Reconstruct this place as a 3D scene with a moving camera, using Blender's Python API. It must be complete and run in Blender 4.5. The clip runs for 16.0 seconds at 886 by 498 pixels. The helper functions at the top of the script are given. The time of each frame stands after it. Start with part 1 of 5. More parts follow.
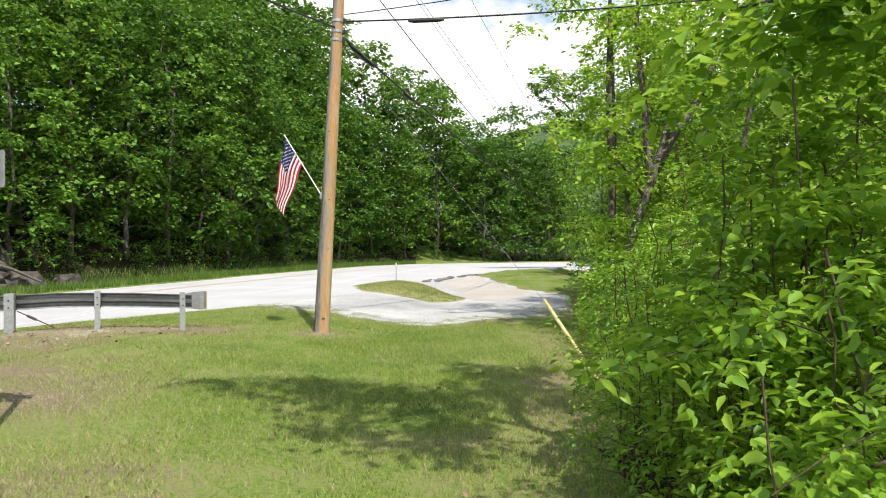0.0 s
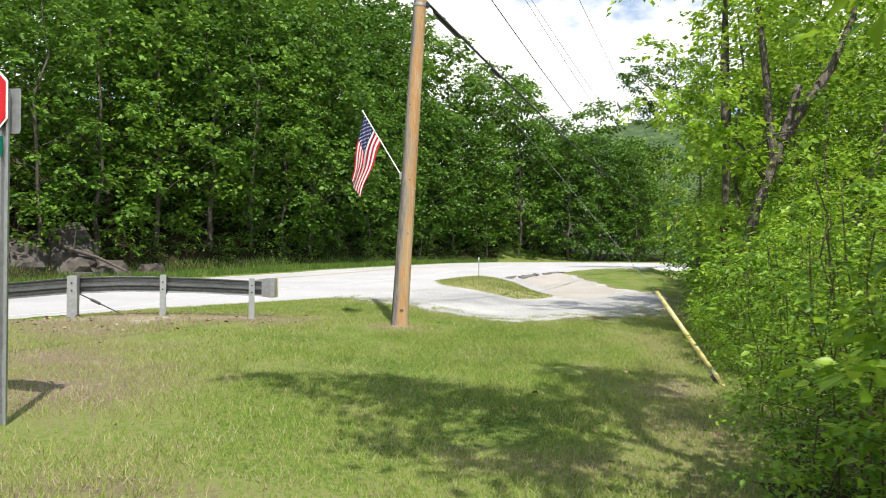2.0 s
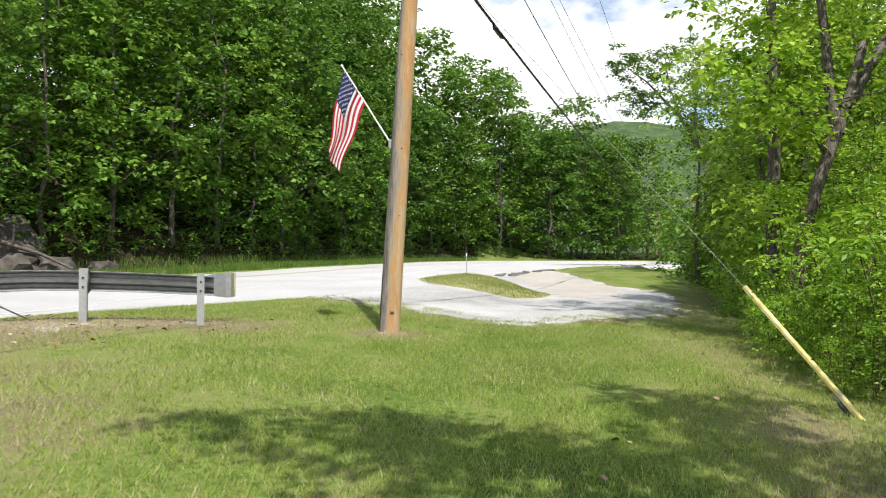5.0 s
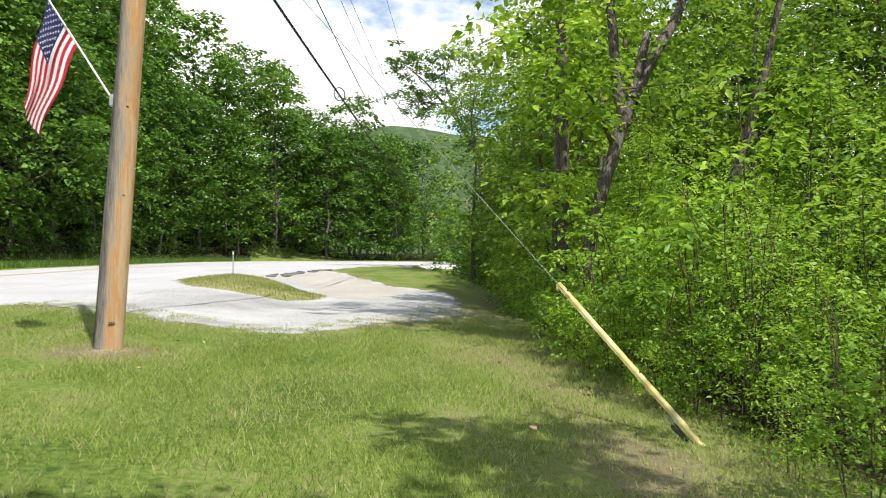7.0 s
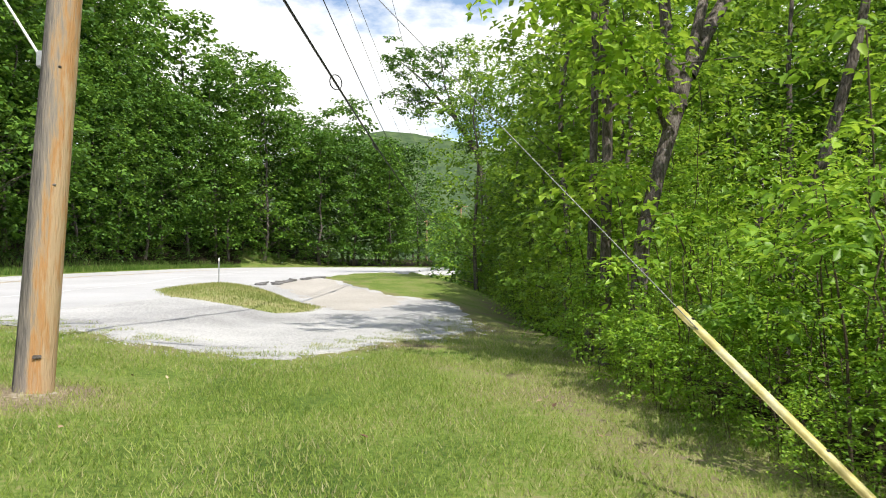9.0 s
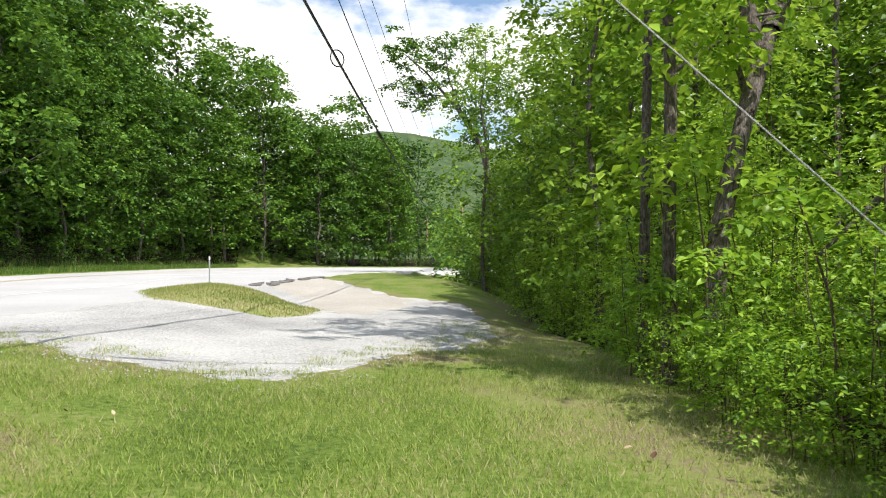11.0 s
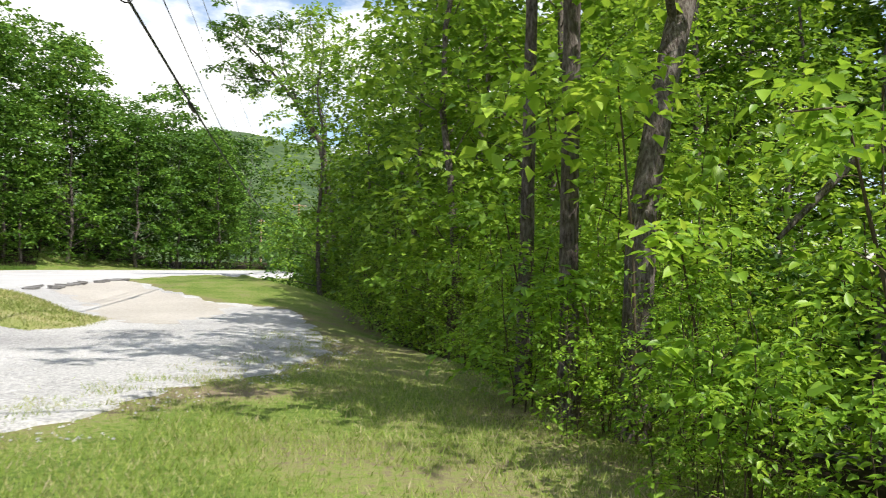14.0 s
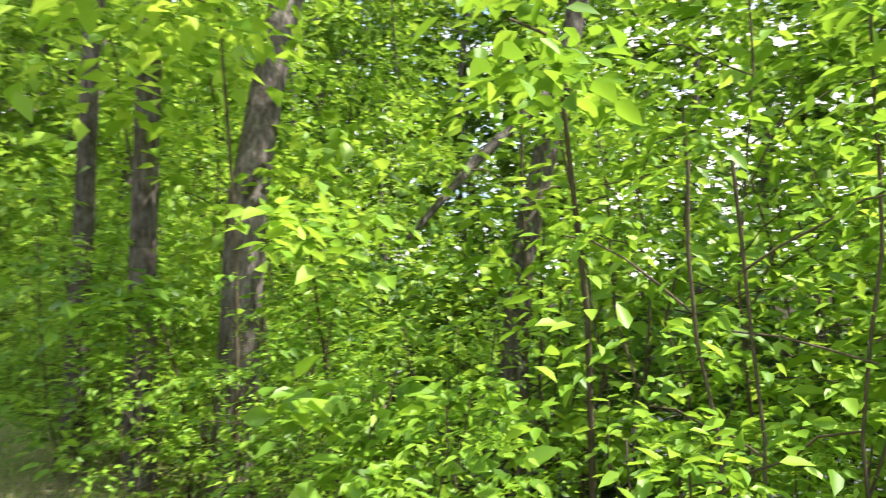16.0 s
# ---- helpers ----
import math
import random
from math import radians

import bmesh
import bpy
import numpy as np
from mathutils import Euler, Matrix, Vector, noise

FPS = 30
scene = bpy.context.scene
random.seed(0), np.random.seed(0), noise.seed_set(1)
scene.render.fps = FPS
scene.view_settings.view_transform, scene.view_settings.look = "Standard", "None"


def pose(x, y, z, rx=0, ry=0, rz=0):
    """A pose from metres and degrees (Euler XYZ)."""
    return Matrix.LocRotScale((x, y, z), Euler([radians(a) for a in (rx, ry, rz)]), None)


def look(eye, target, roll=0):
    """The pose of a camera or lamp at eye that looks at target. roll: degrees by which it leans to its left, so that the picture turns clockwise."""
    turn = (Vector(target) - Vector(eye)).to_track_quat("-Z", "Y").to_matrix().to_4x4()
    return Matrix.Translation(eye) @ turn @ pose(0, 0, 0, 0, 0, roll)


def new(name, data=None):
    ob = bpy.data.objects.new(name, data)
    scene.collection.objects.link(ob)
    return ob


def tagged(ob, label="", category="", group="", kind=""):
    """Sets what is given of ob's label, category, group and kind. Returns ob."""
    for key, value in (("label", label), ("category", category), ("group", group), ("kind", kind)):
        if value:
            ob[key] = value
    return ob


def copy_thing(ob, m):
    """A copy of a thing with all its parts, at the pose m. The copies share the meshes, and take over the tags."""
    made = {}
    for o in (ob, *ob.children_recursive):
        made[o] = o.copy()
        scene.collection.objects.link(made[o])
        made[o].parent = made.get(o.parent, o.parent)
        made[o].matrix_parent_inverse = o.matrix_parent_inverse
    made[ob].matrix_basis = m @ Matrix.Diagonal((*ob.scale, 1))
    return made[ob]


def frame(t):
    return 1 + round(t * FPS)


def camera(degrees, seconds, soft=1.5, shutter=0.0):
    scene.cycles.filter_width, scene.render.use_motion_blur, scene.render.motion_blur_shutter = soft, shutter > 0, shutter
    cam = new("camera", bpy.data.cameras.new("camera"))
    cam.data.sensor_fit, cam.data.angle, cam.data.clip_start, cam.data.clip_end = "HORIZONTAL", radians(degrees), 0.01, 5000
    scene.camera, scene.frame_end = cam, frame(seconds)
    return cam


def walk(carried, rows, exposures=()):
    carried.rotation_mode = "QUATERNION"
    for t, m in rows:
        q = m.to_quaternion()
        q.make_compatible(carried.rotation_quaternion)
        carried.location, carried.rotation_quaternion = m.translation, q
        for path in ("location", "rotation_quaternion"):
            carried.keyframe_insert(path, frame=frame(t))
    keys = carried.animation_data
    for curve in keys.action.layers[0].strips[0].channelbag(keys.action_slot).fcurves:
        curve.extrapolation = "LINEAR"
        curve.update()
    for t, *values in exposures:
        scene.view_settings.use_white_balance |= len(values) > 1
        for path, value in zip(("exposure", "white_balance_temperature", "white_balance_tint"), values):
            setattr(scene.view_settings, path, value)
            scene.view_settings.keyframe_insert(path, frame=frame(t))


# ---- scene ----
cam = camera(62.4, 16.0, 1.0, 0.35)
METRES, EYE, TILT, LEAN, TURN = 16.5, 1.75, 7.2, 5.0, 0.0
ROWS = [
    (0.0, 0.0, 0.0, 0.0, 0.56, -6.96, -4.62),
    (0.5, 0.0062, 0.0269, -0.0051, 0.38, -6.91, -4.9),
    (1.0, 0.004, 0.0508, -0.0146, 3.66, -7.08, -4.67),
    (1.5, -0.0019, 0.0738, -0.023, 6.31, -7.26, -4.43),
    (2.0, -0.0118, 0.0993, -0.0311, 6.94, -7.46, -4.58),
    (2.5, -0.0264, 0.1263, -0.0413, 7.15, -7.47, -4.61),
    (3.0, -0.0369, 0.1572, -0.0503, 7.34, -7.54, -4.43),
    (5.5, -0.0581, 0.3107, -0.0759, 2.66, -7.02, -5.0),
    (6.0, -0.0555, 0.3419, -0.0815, -0.4, -6.59, -5.13),
    (6.5, -0.0469, 0.3753, -0.088, -3.17, -6.44, -5.63),
    (7.0, -0.0431, 0.4114, -0.0935, -12.26, -5.43, -6.93),
    (7.5, -0.0414, 0.4491, -0.0963, -12.7, -5.42, -6.9),
    (8.0, -0.0395, 0.4848, -0.1022, -12.78, -5.26, -6.93),
    (8.5, -0.0386, 0.5198, -0.1056, -12.95, -5.1, -6.92),
    (9.0, -0.0381, 0.5523, -0.1088, -12.87, -4.94, -6.86),
    (11.5, -0.0238, 0.7116, -0.1336, -13.13, -4.88, -6.75),
    (12.0, -0.0139, 0.7399, -0.1383, -17.14, -4.19, -7.23),
    (12.5, -0.0019, 0.7688, -0.1425, -20.97, -3.77, -7.59),
    (13.0, 0.0085, 0.8003, -0.1477, -21.79, -3.73, -7.71),
    (13.5, 0.0213, 0.8312, -0.1524, -22.36, -3.59, -7.78),
    (14.0, 0.033, 0.8598, -0.1553, -25.61, -2.91, -8.16),
    (14.5, 0.0485, 0.8851, -0.1589, -29.76, -2.22, -8.31),
    (15.0, 0.0641, 0.9062, -0.1593, -36.82, -0.85, -8.67),
    (15.5, 0.0801, 0.924, -0.1611, -46.65, 0.74, -9.0),
    (16.0, 0.0942, 0.939, -0.1619, -57.53, 2.8, -9.06),
]
walk(cam, [(t, pose(0, 0, EYE, TILT, LEAN, TURN) @ pose(METRES * x, METRES * y, METRES * z, 90 + pitch, roll, yaw)) for t, x, y, z, yaw, pitch, roll in ROWS], [(0.0, 0.27), (9.0, 0.30), (13.0, 0.34), (14.5, 0.50), (15.5, 1.05), (16.0, 1.32)])

# ---- light ----
world = bpy.data.worlds.new("sky")
scene.world = world
world.use_nodes = True
SUN_ELEV, SUN_AZ = radians(58), math.atan2(0.36, -0.933)   # azimuth from +y towards +x


def build_sky():
    nt = world.node_tree
    nt.nodes.clear()
    out = nt.nodes.new("ShaderNodeOutputWorld")
    bg = nt.nodes.new("ShaderNodeBackground")
    sky = nt.nodes.new("ShaderNodeTexSky")
    sky.sky_type, sky.sun_disc = "NISHITA", False
    sky.sun_elevation, sky.sun_rotation = SUN_ELEV, SUN_AZ
    tc = nt.nodes.new("ShaderNodeTexCoord")
    mp = nt.nodes.new("ShaderNodeMapping")
    mp.inputs["Scale"].default_value = (1.0, 1.0, 2.2)
    ns = nt.nodes.new("ShaderNodeTexNoise")
    ns.inputs["Scale"].default_value, ns.inputs["Detail"].default_value = 3.4, 8.0
    ns.inputs["Roughness"].default_value = 0.58
    ramp = nt.nodes.new("ShaderNodeValToRGB")
    ramp.color_ramp.elements[0].position, ramp.color_ramp.elements[1].position = 0.36, 0.47
    mix = nt.nodes.new("ShaderNodeMix")
    mix.data_type = "RGBA"
    mix.inputs[7].default_value = (11.0, 11.0, 10.9, 1)
    nt.links.new(tc.outputs["Generated"], mp.inputs["Vector"])
    nt.links.new(mp.outputs["Vector"], ns.inputs["Vector"])
    sep = nt.nodes.new("ShaderNodeSeparateXYZ")
    nt.links.new(tc.outputs["Generated"], sep.inputs["Vector"])
    thin = nt.nodes.new("ShaderNodeMath")
    thin.operation, thin.inputs[1].default_value = "MULTIPLY_ADD", -0.17
    nt.links.new(sep.outputs["Z"], thin.inputs[0])
    nt.links.new(ns.outputs["Fac"], thin.inputs[2])
    nt.links.new(thin.outputs[0], ramp.inputs["Fac"])
    nt.links.new(ramp.outputs["Color"], mix.inputs[0])
    lift = nt.nodes.new("ShaderNodeVectorMath")
    lift.operation = "SCALE"
    lift.inputs["Scale"].default_value = 1.6
    nt.links.new(sky.outputs["Color"], lift.inputs[0])
    nt.links.new(lift.outputs["Vector"], mix.inputs[6])
    nt.links.new(mix.outputs[2], bg.inputs["Color"])
    bg.inputs["Strength"].default_value = 0.10
    nt.links.new(bg.outputs["Background"], out.inputs["Surface"])


build_sky()
sun = new("sun", bpy.data.lights.new("sun", "SUN"))
sun.data.energy, sun.data.angle, sun.data.color = 5.0, radians(0.53), (1.0, 0.95, 0.88)
sun.matrix_world = look((0, 0, 60), Vector((0, 0, 60)) - Vector((math.sin(SUN_AZ) * math.cos(SUN_ELEV), math.cos(SUN_AZ) * math.cos(SUN_ELEV), math.sin(SUN_ELEV))))


# ---- materials ----
def material(name, stops, scale=3.0, detail=6.0, rough=0.8, bump=0.2, bump_scale=40.0, metal=0.0, big=0.35, big_scale=0.35, spec=0.3, stretch=(1, 1, 1), translucent=0.0, island=0.0, obj=0.0, coord="Object", attr=""):
    """stops: (position, rgb) of the colour ramp over a noise of two scales."""
    m = bpy.data.materials.new(name)
    m.use_nodes = True
    nt = m.node_tree
    nd, ln = nt.nodes, nt.links
    b = nd["Principled BSDF"]
    out = nd["Material Output"]
    b.inputs["Roughness"].default_value, b.inputs["Metallic"].default_value = rough, metal
    b.inputs["Specular IOR Level"].default_value = spec
    tc = nd.new("ShaderNodeTexCoord")
    mp = nd.new("ShaderNodeMapping")
    mp.inputs["Scale"].default_value = stretch
    ln.new(tc.outputs[coord], mp.inputs["Vector"])
    n1, n2 = nd.new("ShaderNodeTexNoise"), nd.new("ShaderNodeTexNoise")
    n1.inputs["Scale"].default_value, n1.inputs["Detail"].default_value = scale, detail
    n1.inputs["Roughness"].default_value = 0.65
    n2.inputs["Scale"].default_value, n2.inputs["Detail"].default_value = big_scale, 4
    for n in (n1, n2):
        ln.new(mp.outputs["Vector"], n.inputs["Vector"])
    mx = nd.new("ShaderNodeMix")
    mx.inputs[0].default_value = big
    ln.new(n1.outputs["Fac"], mx.inputs[2])
    ln.new(n2.outputs["Fac"], mx.inputs[3])
    fac = mx.outputs[0]
    for amount, node, sock in ((island, "ShaderNodeNewGeometry", "Random Per Island"), (obj, "ShaderNodeObjectInfo", "Random")):
        if amount:
            src = nd.new(node)
            a = nd.new("ShaderNodeMath")
            a.operation = "MULTIPLY_ADD"
            a.inputs[1].default_value, = (amount,)
            ln.new(src.outputs[sock], a.inputs[0])
            sub = nd.new("ShaderNodeMath")
            sub.operation, sub.inputs[1].default_value = "SUBTRACT", amount / 2
            ln.new(fac, sub.inputs[0])
            ln.new(sub.outputs[0], a.inputs[2])
            fac = a.outputs[0]
    if attr:
        at_node = nd.new("ShaderNodeAttribute")
        at_node.attribute_name = attr
        add = nd.new("ShaderNodeMath")
        ln.new(fac, add.inputs[0])
        ln.new(at_node.outputs["Fac"], add.inputs[1])
        fac = add.outputs[0]
    ramp = nd.new("ShaderNodeValToRGB")
    el = ramp.color_ramp.elements
    while len(el) < len(stops):
        el.new(0.5)
    for e, (p, c) in zip(el, stops):
        e.position, e.color = p, (*c, 1)
    ln.new(fac, ramp.inputs["Fac"])
    ln.new(ramp.outputs["Color"], b.inputs["Base Color"])
    if bump:
        bp = nd.new("ShaderNodeBump")
        n3 = nd.new("ShaderNodeTexNoise")
        n3.inputs["Scale"].default_value, n3.inputs["Detail"].default_value = bump_scale, 4
        ln.new(mp.outputs["Vector"], n3.inputs["Vector"])
        bp.inputs["Strength"].default_value, bp.inputs["Distance"].default_value = bump, 0.02
        ln.new(n3.outputs["Fac"], bp.inputs["Height"])
        ln.new(bp.outputs["Normal"], b.inputs["Normal"])
    if translucent:
        tr = nd.new("ShaderNodeBsdfTranslucent")
        ms = nd.new("ShaderNodeMixShader")
        hs = nd.new("ShaderNodeHueSaturation")
        hs.inputs["Hue"].default_value, hs.inputs["Value"].default_value = 0.485, 1.5
        ln.new(ramp.outputs["Color"], hs.inputs["Color"])
        ln.new(hs.outputs["Color"], tr.inputs["Color"])
        ms.inputs[0].default_value = translucent
        ln.new(b.outputs["BSDF"], ms.inputs[1])
        ln.new(tr.outputs["BSDF"], ms.inputs[2])
        ln.new(ms.outputs["Shader"], out.inputs["Surface"])
    return m


M_LAWN = material("lawn", [(0.34, (0.045, 0.085, 0.015)), (0.50, (0.145, 0.205, 0.040)), (0.58, (0.22, 0.225, 0.085)), (0.66, (0.17, 0.135, 0.09)), (0.74, (0.27, 0.215, 0.14)), (0.86, (0.46, 0.43, 0.37))], 16, 10, 0.95, 1.0, 60, big=0.38, big_scale=0.6, spec=0.1, attr="dry")
M_BLADE = material("grass_blade", [(0.2, (0.15, 0.235, 0.038)), (0.50, (0.275, 0.36, 0.068)), (0.69, (0.33, 0.35, 0.12)), (0.89, (0.42, 0.37, 0.225))], 2.0, 4, 0.6, 0, big=0.6, big_scale=0.5, spec=0.25, translucent=0.3, island=0.72, attr="dry")
M_DRY = material("dry_grass", [(0.2, (0.14, 0.20, 0.04)), (0.5, (0.25, 0.29, 0.085)), (0.8, (0.43, 0.38, 0.20))], 1.5, 4, 0.7, 0, big=0.5, big_scale=0.6, spec=0.2, translucent=0.25, island=0.4)
M_VERGE = material("verge_grass", [(0.25, (0.055, 0.115, 0.016)), (0.55, (0.10, 0.19, 0.028)), (0.8, (0.22, 0.27, 0.08))], 1.2, 4, 0.6, 0, spec=0.2, translucent=0.3, island=0.5)
M_SOIL = material("forest_floor", [(0.3, (0.016, 0.014, 0.009)), (0.55, (0.035, 0.03, 0.016)), (0.7, (0.035, 0.05, 0.014))], 2.5, 8, 1.0, 0.8, 14, spec=0.05)
M_ASPHALT = material("old_asphalt", [(0.32, (0.36, 0.355, 0.35)), (0.5, (0.46, 0.455, 0.45)), (0.66, (0.54, 0.535, 0.53))], 45, 9, 0.9, 0.5, 180, big=0.4, big_scale=0.25, spec=0.2)
M_GRAVEL = material("gravel", [(0.36, (0.22, 0.215, 0.21)), (0.5, (0.42, 0.415, 0.405)), (0.60, (0.58, 0.57, 0.55))], 24, 10, 0.95, 1.0, 70, big=0.35, big_scale=0.3, spec=0.15)
M_SAND = material("sandy_dirt", [(0.3, (0.31, 0.285, 0.245)), (0.55, (0.45, 0.42, 0.375)), (0.75, (0.56, 0.53, 0.49))], 14, 8, 0.95, 0.9, 60, spec=0.1)
M_POLE = material("pole_wood", [(0.26, (0.085, 0.078, 0.072)), (0.36, (0.20, 0.18, 0.16)), (0.45, (0.30, 0.255, 0.205)), (0.51, (0.42, 0.29, 0.17)), (0.57, (0.44, 0.235, 0.095)), (0.65, (0.48, 0.345, 0.21))], 4.5, 10, 0.85, 0.9, 14, big=0.5, big_scale=0.9, stretch=(5, 5, 0.55), spec=0.15, attr="side_tone")
M_BARK = material("bark", [(0.36, (0.035, 0.028, 0.023)), (0.48, (0.11, 0.092, 0.08)), (0.58, (0.19, 0.165, 0.15)), (0.68, (0.26, 0.24, 0.225))], 9, 10, 0.95, 1.0, 16, big=0.25, big_scale=1.2, stretch=(4, 4, 1.1), spec=0.1)
M_TWIG = material("twig", [(0.3, (0.06, 0.045, 0.03)), (0.7, (0.15, 0.12, 0.085))], 9, 5, 0.9, 0.3, 40, spec=0.1)
M_LEAF_FAR = material("forest_leaf", [(0.15, (0.031, 0.082, 0.010)), (0.5, (0.078, 0.178, 0.019)), (0.85, (0.172, 0.305, 0.036))], 0.6, 3, 0.5, 0, big=0.5, big_scale=0.12, spec=0.3, translucent=0.26, island=0.5, obj=0.3)
M_LEAF_MID = material("tree_leaf", [(0.15, (0.060, 0.135, 0.012)), (0.5, (0.138, 0.26, 0.022)), (0.85, (0.27, 0.41, 0.042))], 0.8, 3, 0.5, 0, big=0.5, big_scale=0.2, spec=0.35, translucent=0.42, island=0.5, obj=0.35)
M_LEAF_NEAR = material("shrub_leaf", [(0.15, (0.085, 0.185, 0.016)), (0.5, (0.195, 0.355, 0.028)), (0.85, (0.36, 0.52, 0.055))], 1.2, 3, 0.45, 0, big=0.5, big_scale=0.4, spec=0.4, translucent=0.40, island=0.5, obj=0.3)
M_GALV = material("galvanized_steel", [(0.3, (0.30, 0.31, 0.32)), (0.6, (0.45, 0.46, 0.47))], 14, 6, 0.5, 0.1, 60, metal=0.6, big_scale=2, spec=0.4)
# Beam steel: the shade on the rail is put into this darker colour.
M_RAIL_SHADED = material("shaded_rail_steel", [(0.3, (0.13, 0.135, 0.14)), (0.6, (0.24, 0.245, 0.25))], 10, 7, 0.45, 0.1, 60, metal=0.85, big_scale=1.5, spec=0.4)
M_BLOCK = material("dark_block", [(0.3, (0.06, 0.06, 0.06)), (0.7, (0.12, 0.12, 0.12))], 12, 5, 0.7, 0.2, 50)
M_YELLOW = material("yellow_plastic", [(0.34, (0.30, 0.24, 0.10)), (0.47, (0.47, 0.40, 0.13)), (0.6, (0.60, 0.56, 0.36))], 5, 8, 0.5, 0.1, 60, stretch=(1, 1, 1), spec=0.4)
M_WIRE = material("black_cable", [(0.3, (0.012, 0.012, 0.013)), (0.7, (0.03, 0.03, 0.03))], 12, 3, 0.5, 0, spec=0.4)
M_STRAND = material("steel_strand", [(0.3, (0.14, 0.145, 0.15)), (0.7, (0.26, 0.26, 0.26))], 12, 3, 0.5, 0, metal=0.5)
M_RED = material("sign_red", [(0.3, (0.50, 0.012, 0.02)), (0.7, (0.60, 0.02, 0.03))], 6, 4, 0.4, 0, spec=0.4)
M_WHITE = material("white_paint", [(0.3, (0.70, 0.70, 0.69)), (0.7, (0.82, 0.82, 0.81))], 9, 4, 0.6, 0, spec=0.3)
M_LINE_Y = material("road_line_yellow", [(0.3, (0.42, 0.30, 0.12)), (0.7, (0.52, 0.40, 0.22))], 25, 6, 0.8, 0.2, 90)
M_LINE_W = material("road_line_white", [(0.3, (0.50, 0.50, 0.49)), (0.7, (0.68, 0.68, 0.66))], 25, 6, 0.8, 0.2, 90)
M_GREEN_SIGN = material("sign_green", [(0.3, (0.0, 0.09, 0.06)), (0.7, (0.0, 0.12, 0.08))], 6, 4, 0.4, 0)
M_FLAG_RED = material("flag_red", [(0.3, (0.42, 0.015, 0.03)), (0.7, (0.52, 0.025, 0.045))], 20, 4, 0.8, 0, translucent=0.25)
M_FLAG_WHITE = material("flag_white", [(0.3, (0.70, 0.69, 0.68)), (0.7, (0.80, 0.79, 0.78))], 20, 4, 0.8, 0, translucent=0.25)
M_FLAG_BLUE = material("flag_blue", [(0.3, (0.018, 0.022, 0.085)), (0.7, (0.03, 0.035, 0.12))], 20, 4, 0.8, 0, translucent=0.2)
M_ROCK = material("ledge_rock", [(0.3, (0.035, 0.03, 0.025)), (0.5, (0.08, 0.07, 0.062)), (0.7, (0.17, 0.155, 0.14))], 2.2, 9, 0.9, 1.0, 9, spec=0.2)
# Aerial haze over the mountain is mixed into these muted greens.
M_HAZY_HILL = material("hazy_wooded_hill", [(0.34, (0.034, 0.058, 0.032)), (0.48, (0.062, 0.095, 0.045)), (0.60, (0.10, 0.14, 0.06))], 0.05, 9, 1.0, 0, big=0.35, big_scale=0.006, spec=0.0)
M_WATER = material("river_water", [(0.3, (0.03, 0.035, 0.033)), (0.7, (0.06, 0.065, 0.06))], 1.0, 5, 0.3, 0.6, 5, spec=0.5)


# ---- mesh helpers ----
def mesh_from(name, verts, faces, mats, smooth=False, index=None):
    me = bpy.data.meshes.new(name)
    if isinstance(faces, np.ndarray):
        nv, nf, k = len(verts), len(faces), faces.shape[1]
        me.vertices.add(nv)
        me.vertices.foreach_set("co", np.asarray(verts, np.float32).ravel())
        me.loops.add(nf * k)
        me.loops.foreach_set("vertex_index", faces.astype(np.int32).ravel())
        me.polygons.add(nf)
        me.polygons.foreach_set("loop_start", np.arange(0, nf * k, k, dtype=np.int32))
        me.update(calc_edges=True)
    else:
        me.from_pydata([tuple(v) for v in verts], [], faces)
        me.update()
    for m in mats if isinstance(mats, (list, tuple)) else [mats]:
        me.materials.append(m)
    if index is not None:
        me.polygons.foreach_set("material_index", np.asarray(index, np.int32))
    if smooth:
        me.polygons.foreach_set("use_smooth", np.ones(len(me.polygons), bool))
    return me


def put(name, verts, faces, mats, parent=None, label="", smooth=False, index=None):
    ob = new(name, mesh_from(name, verts, faces, mats, smooth, index))
    if parent is not None:
        ob.parent = parent
    return tagged(ob, label)


def part(name, bm, mat, parent=None, label="", smooth=False):
    me = bpy.data.meshes.new(name)
    bm.to_mesh(me)
    bm.free()
    me.materials.append(mat)
    if smooth:
        for p in me.polygons:
            p.use_smooth = True
    ob = new(name, me)
    if parent is not None:
        ob.parent = parent
    return tagged(ob, label)


def box_bm(size, at=(0, 0, 0), bevel=0.0, turn=None):
    bm = bmesh.new()
    bmesh.ops.create_cube(bm, size=1, matrix=Matrix.Translation(at) @ (turn or Matrix()) @ Matrix.Diagonal((*size, 1)))
    if bevel:
        bmesh.ops.bevel(bm, geom=bm.edges[:], offset=bevel, segments=2, affect="EDGES")
    return bm


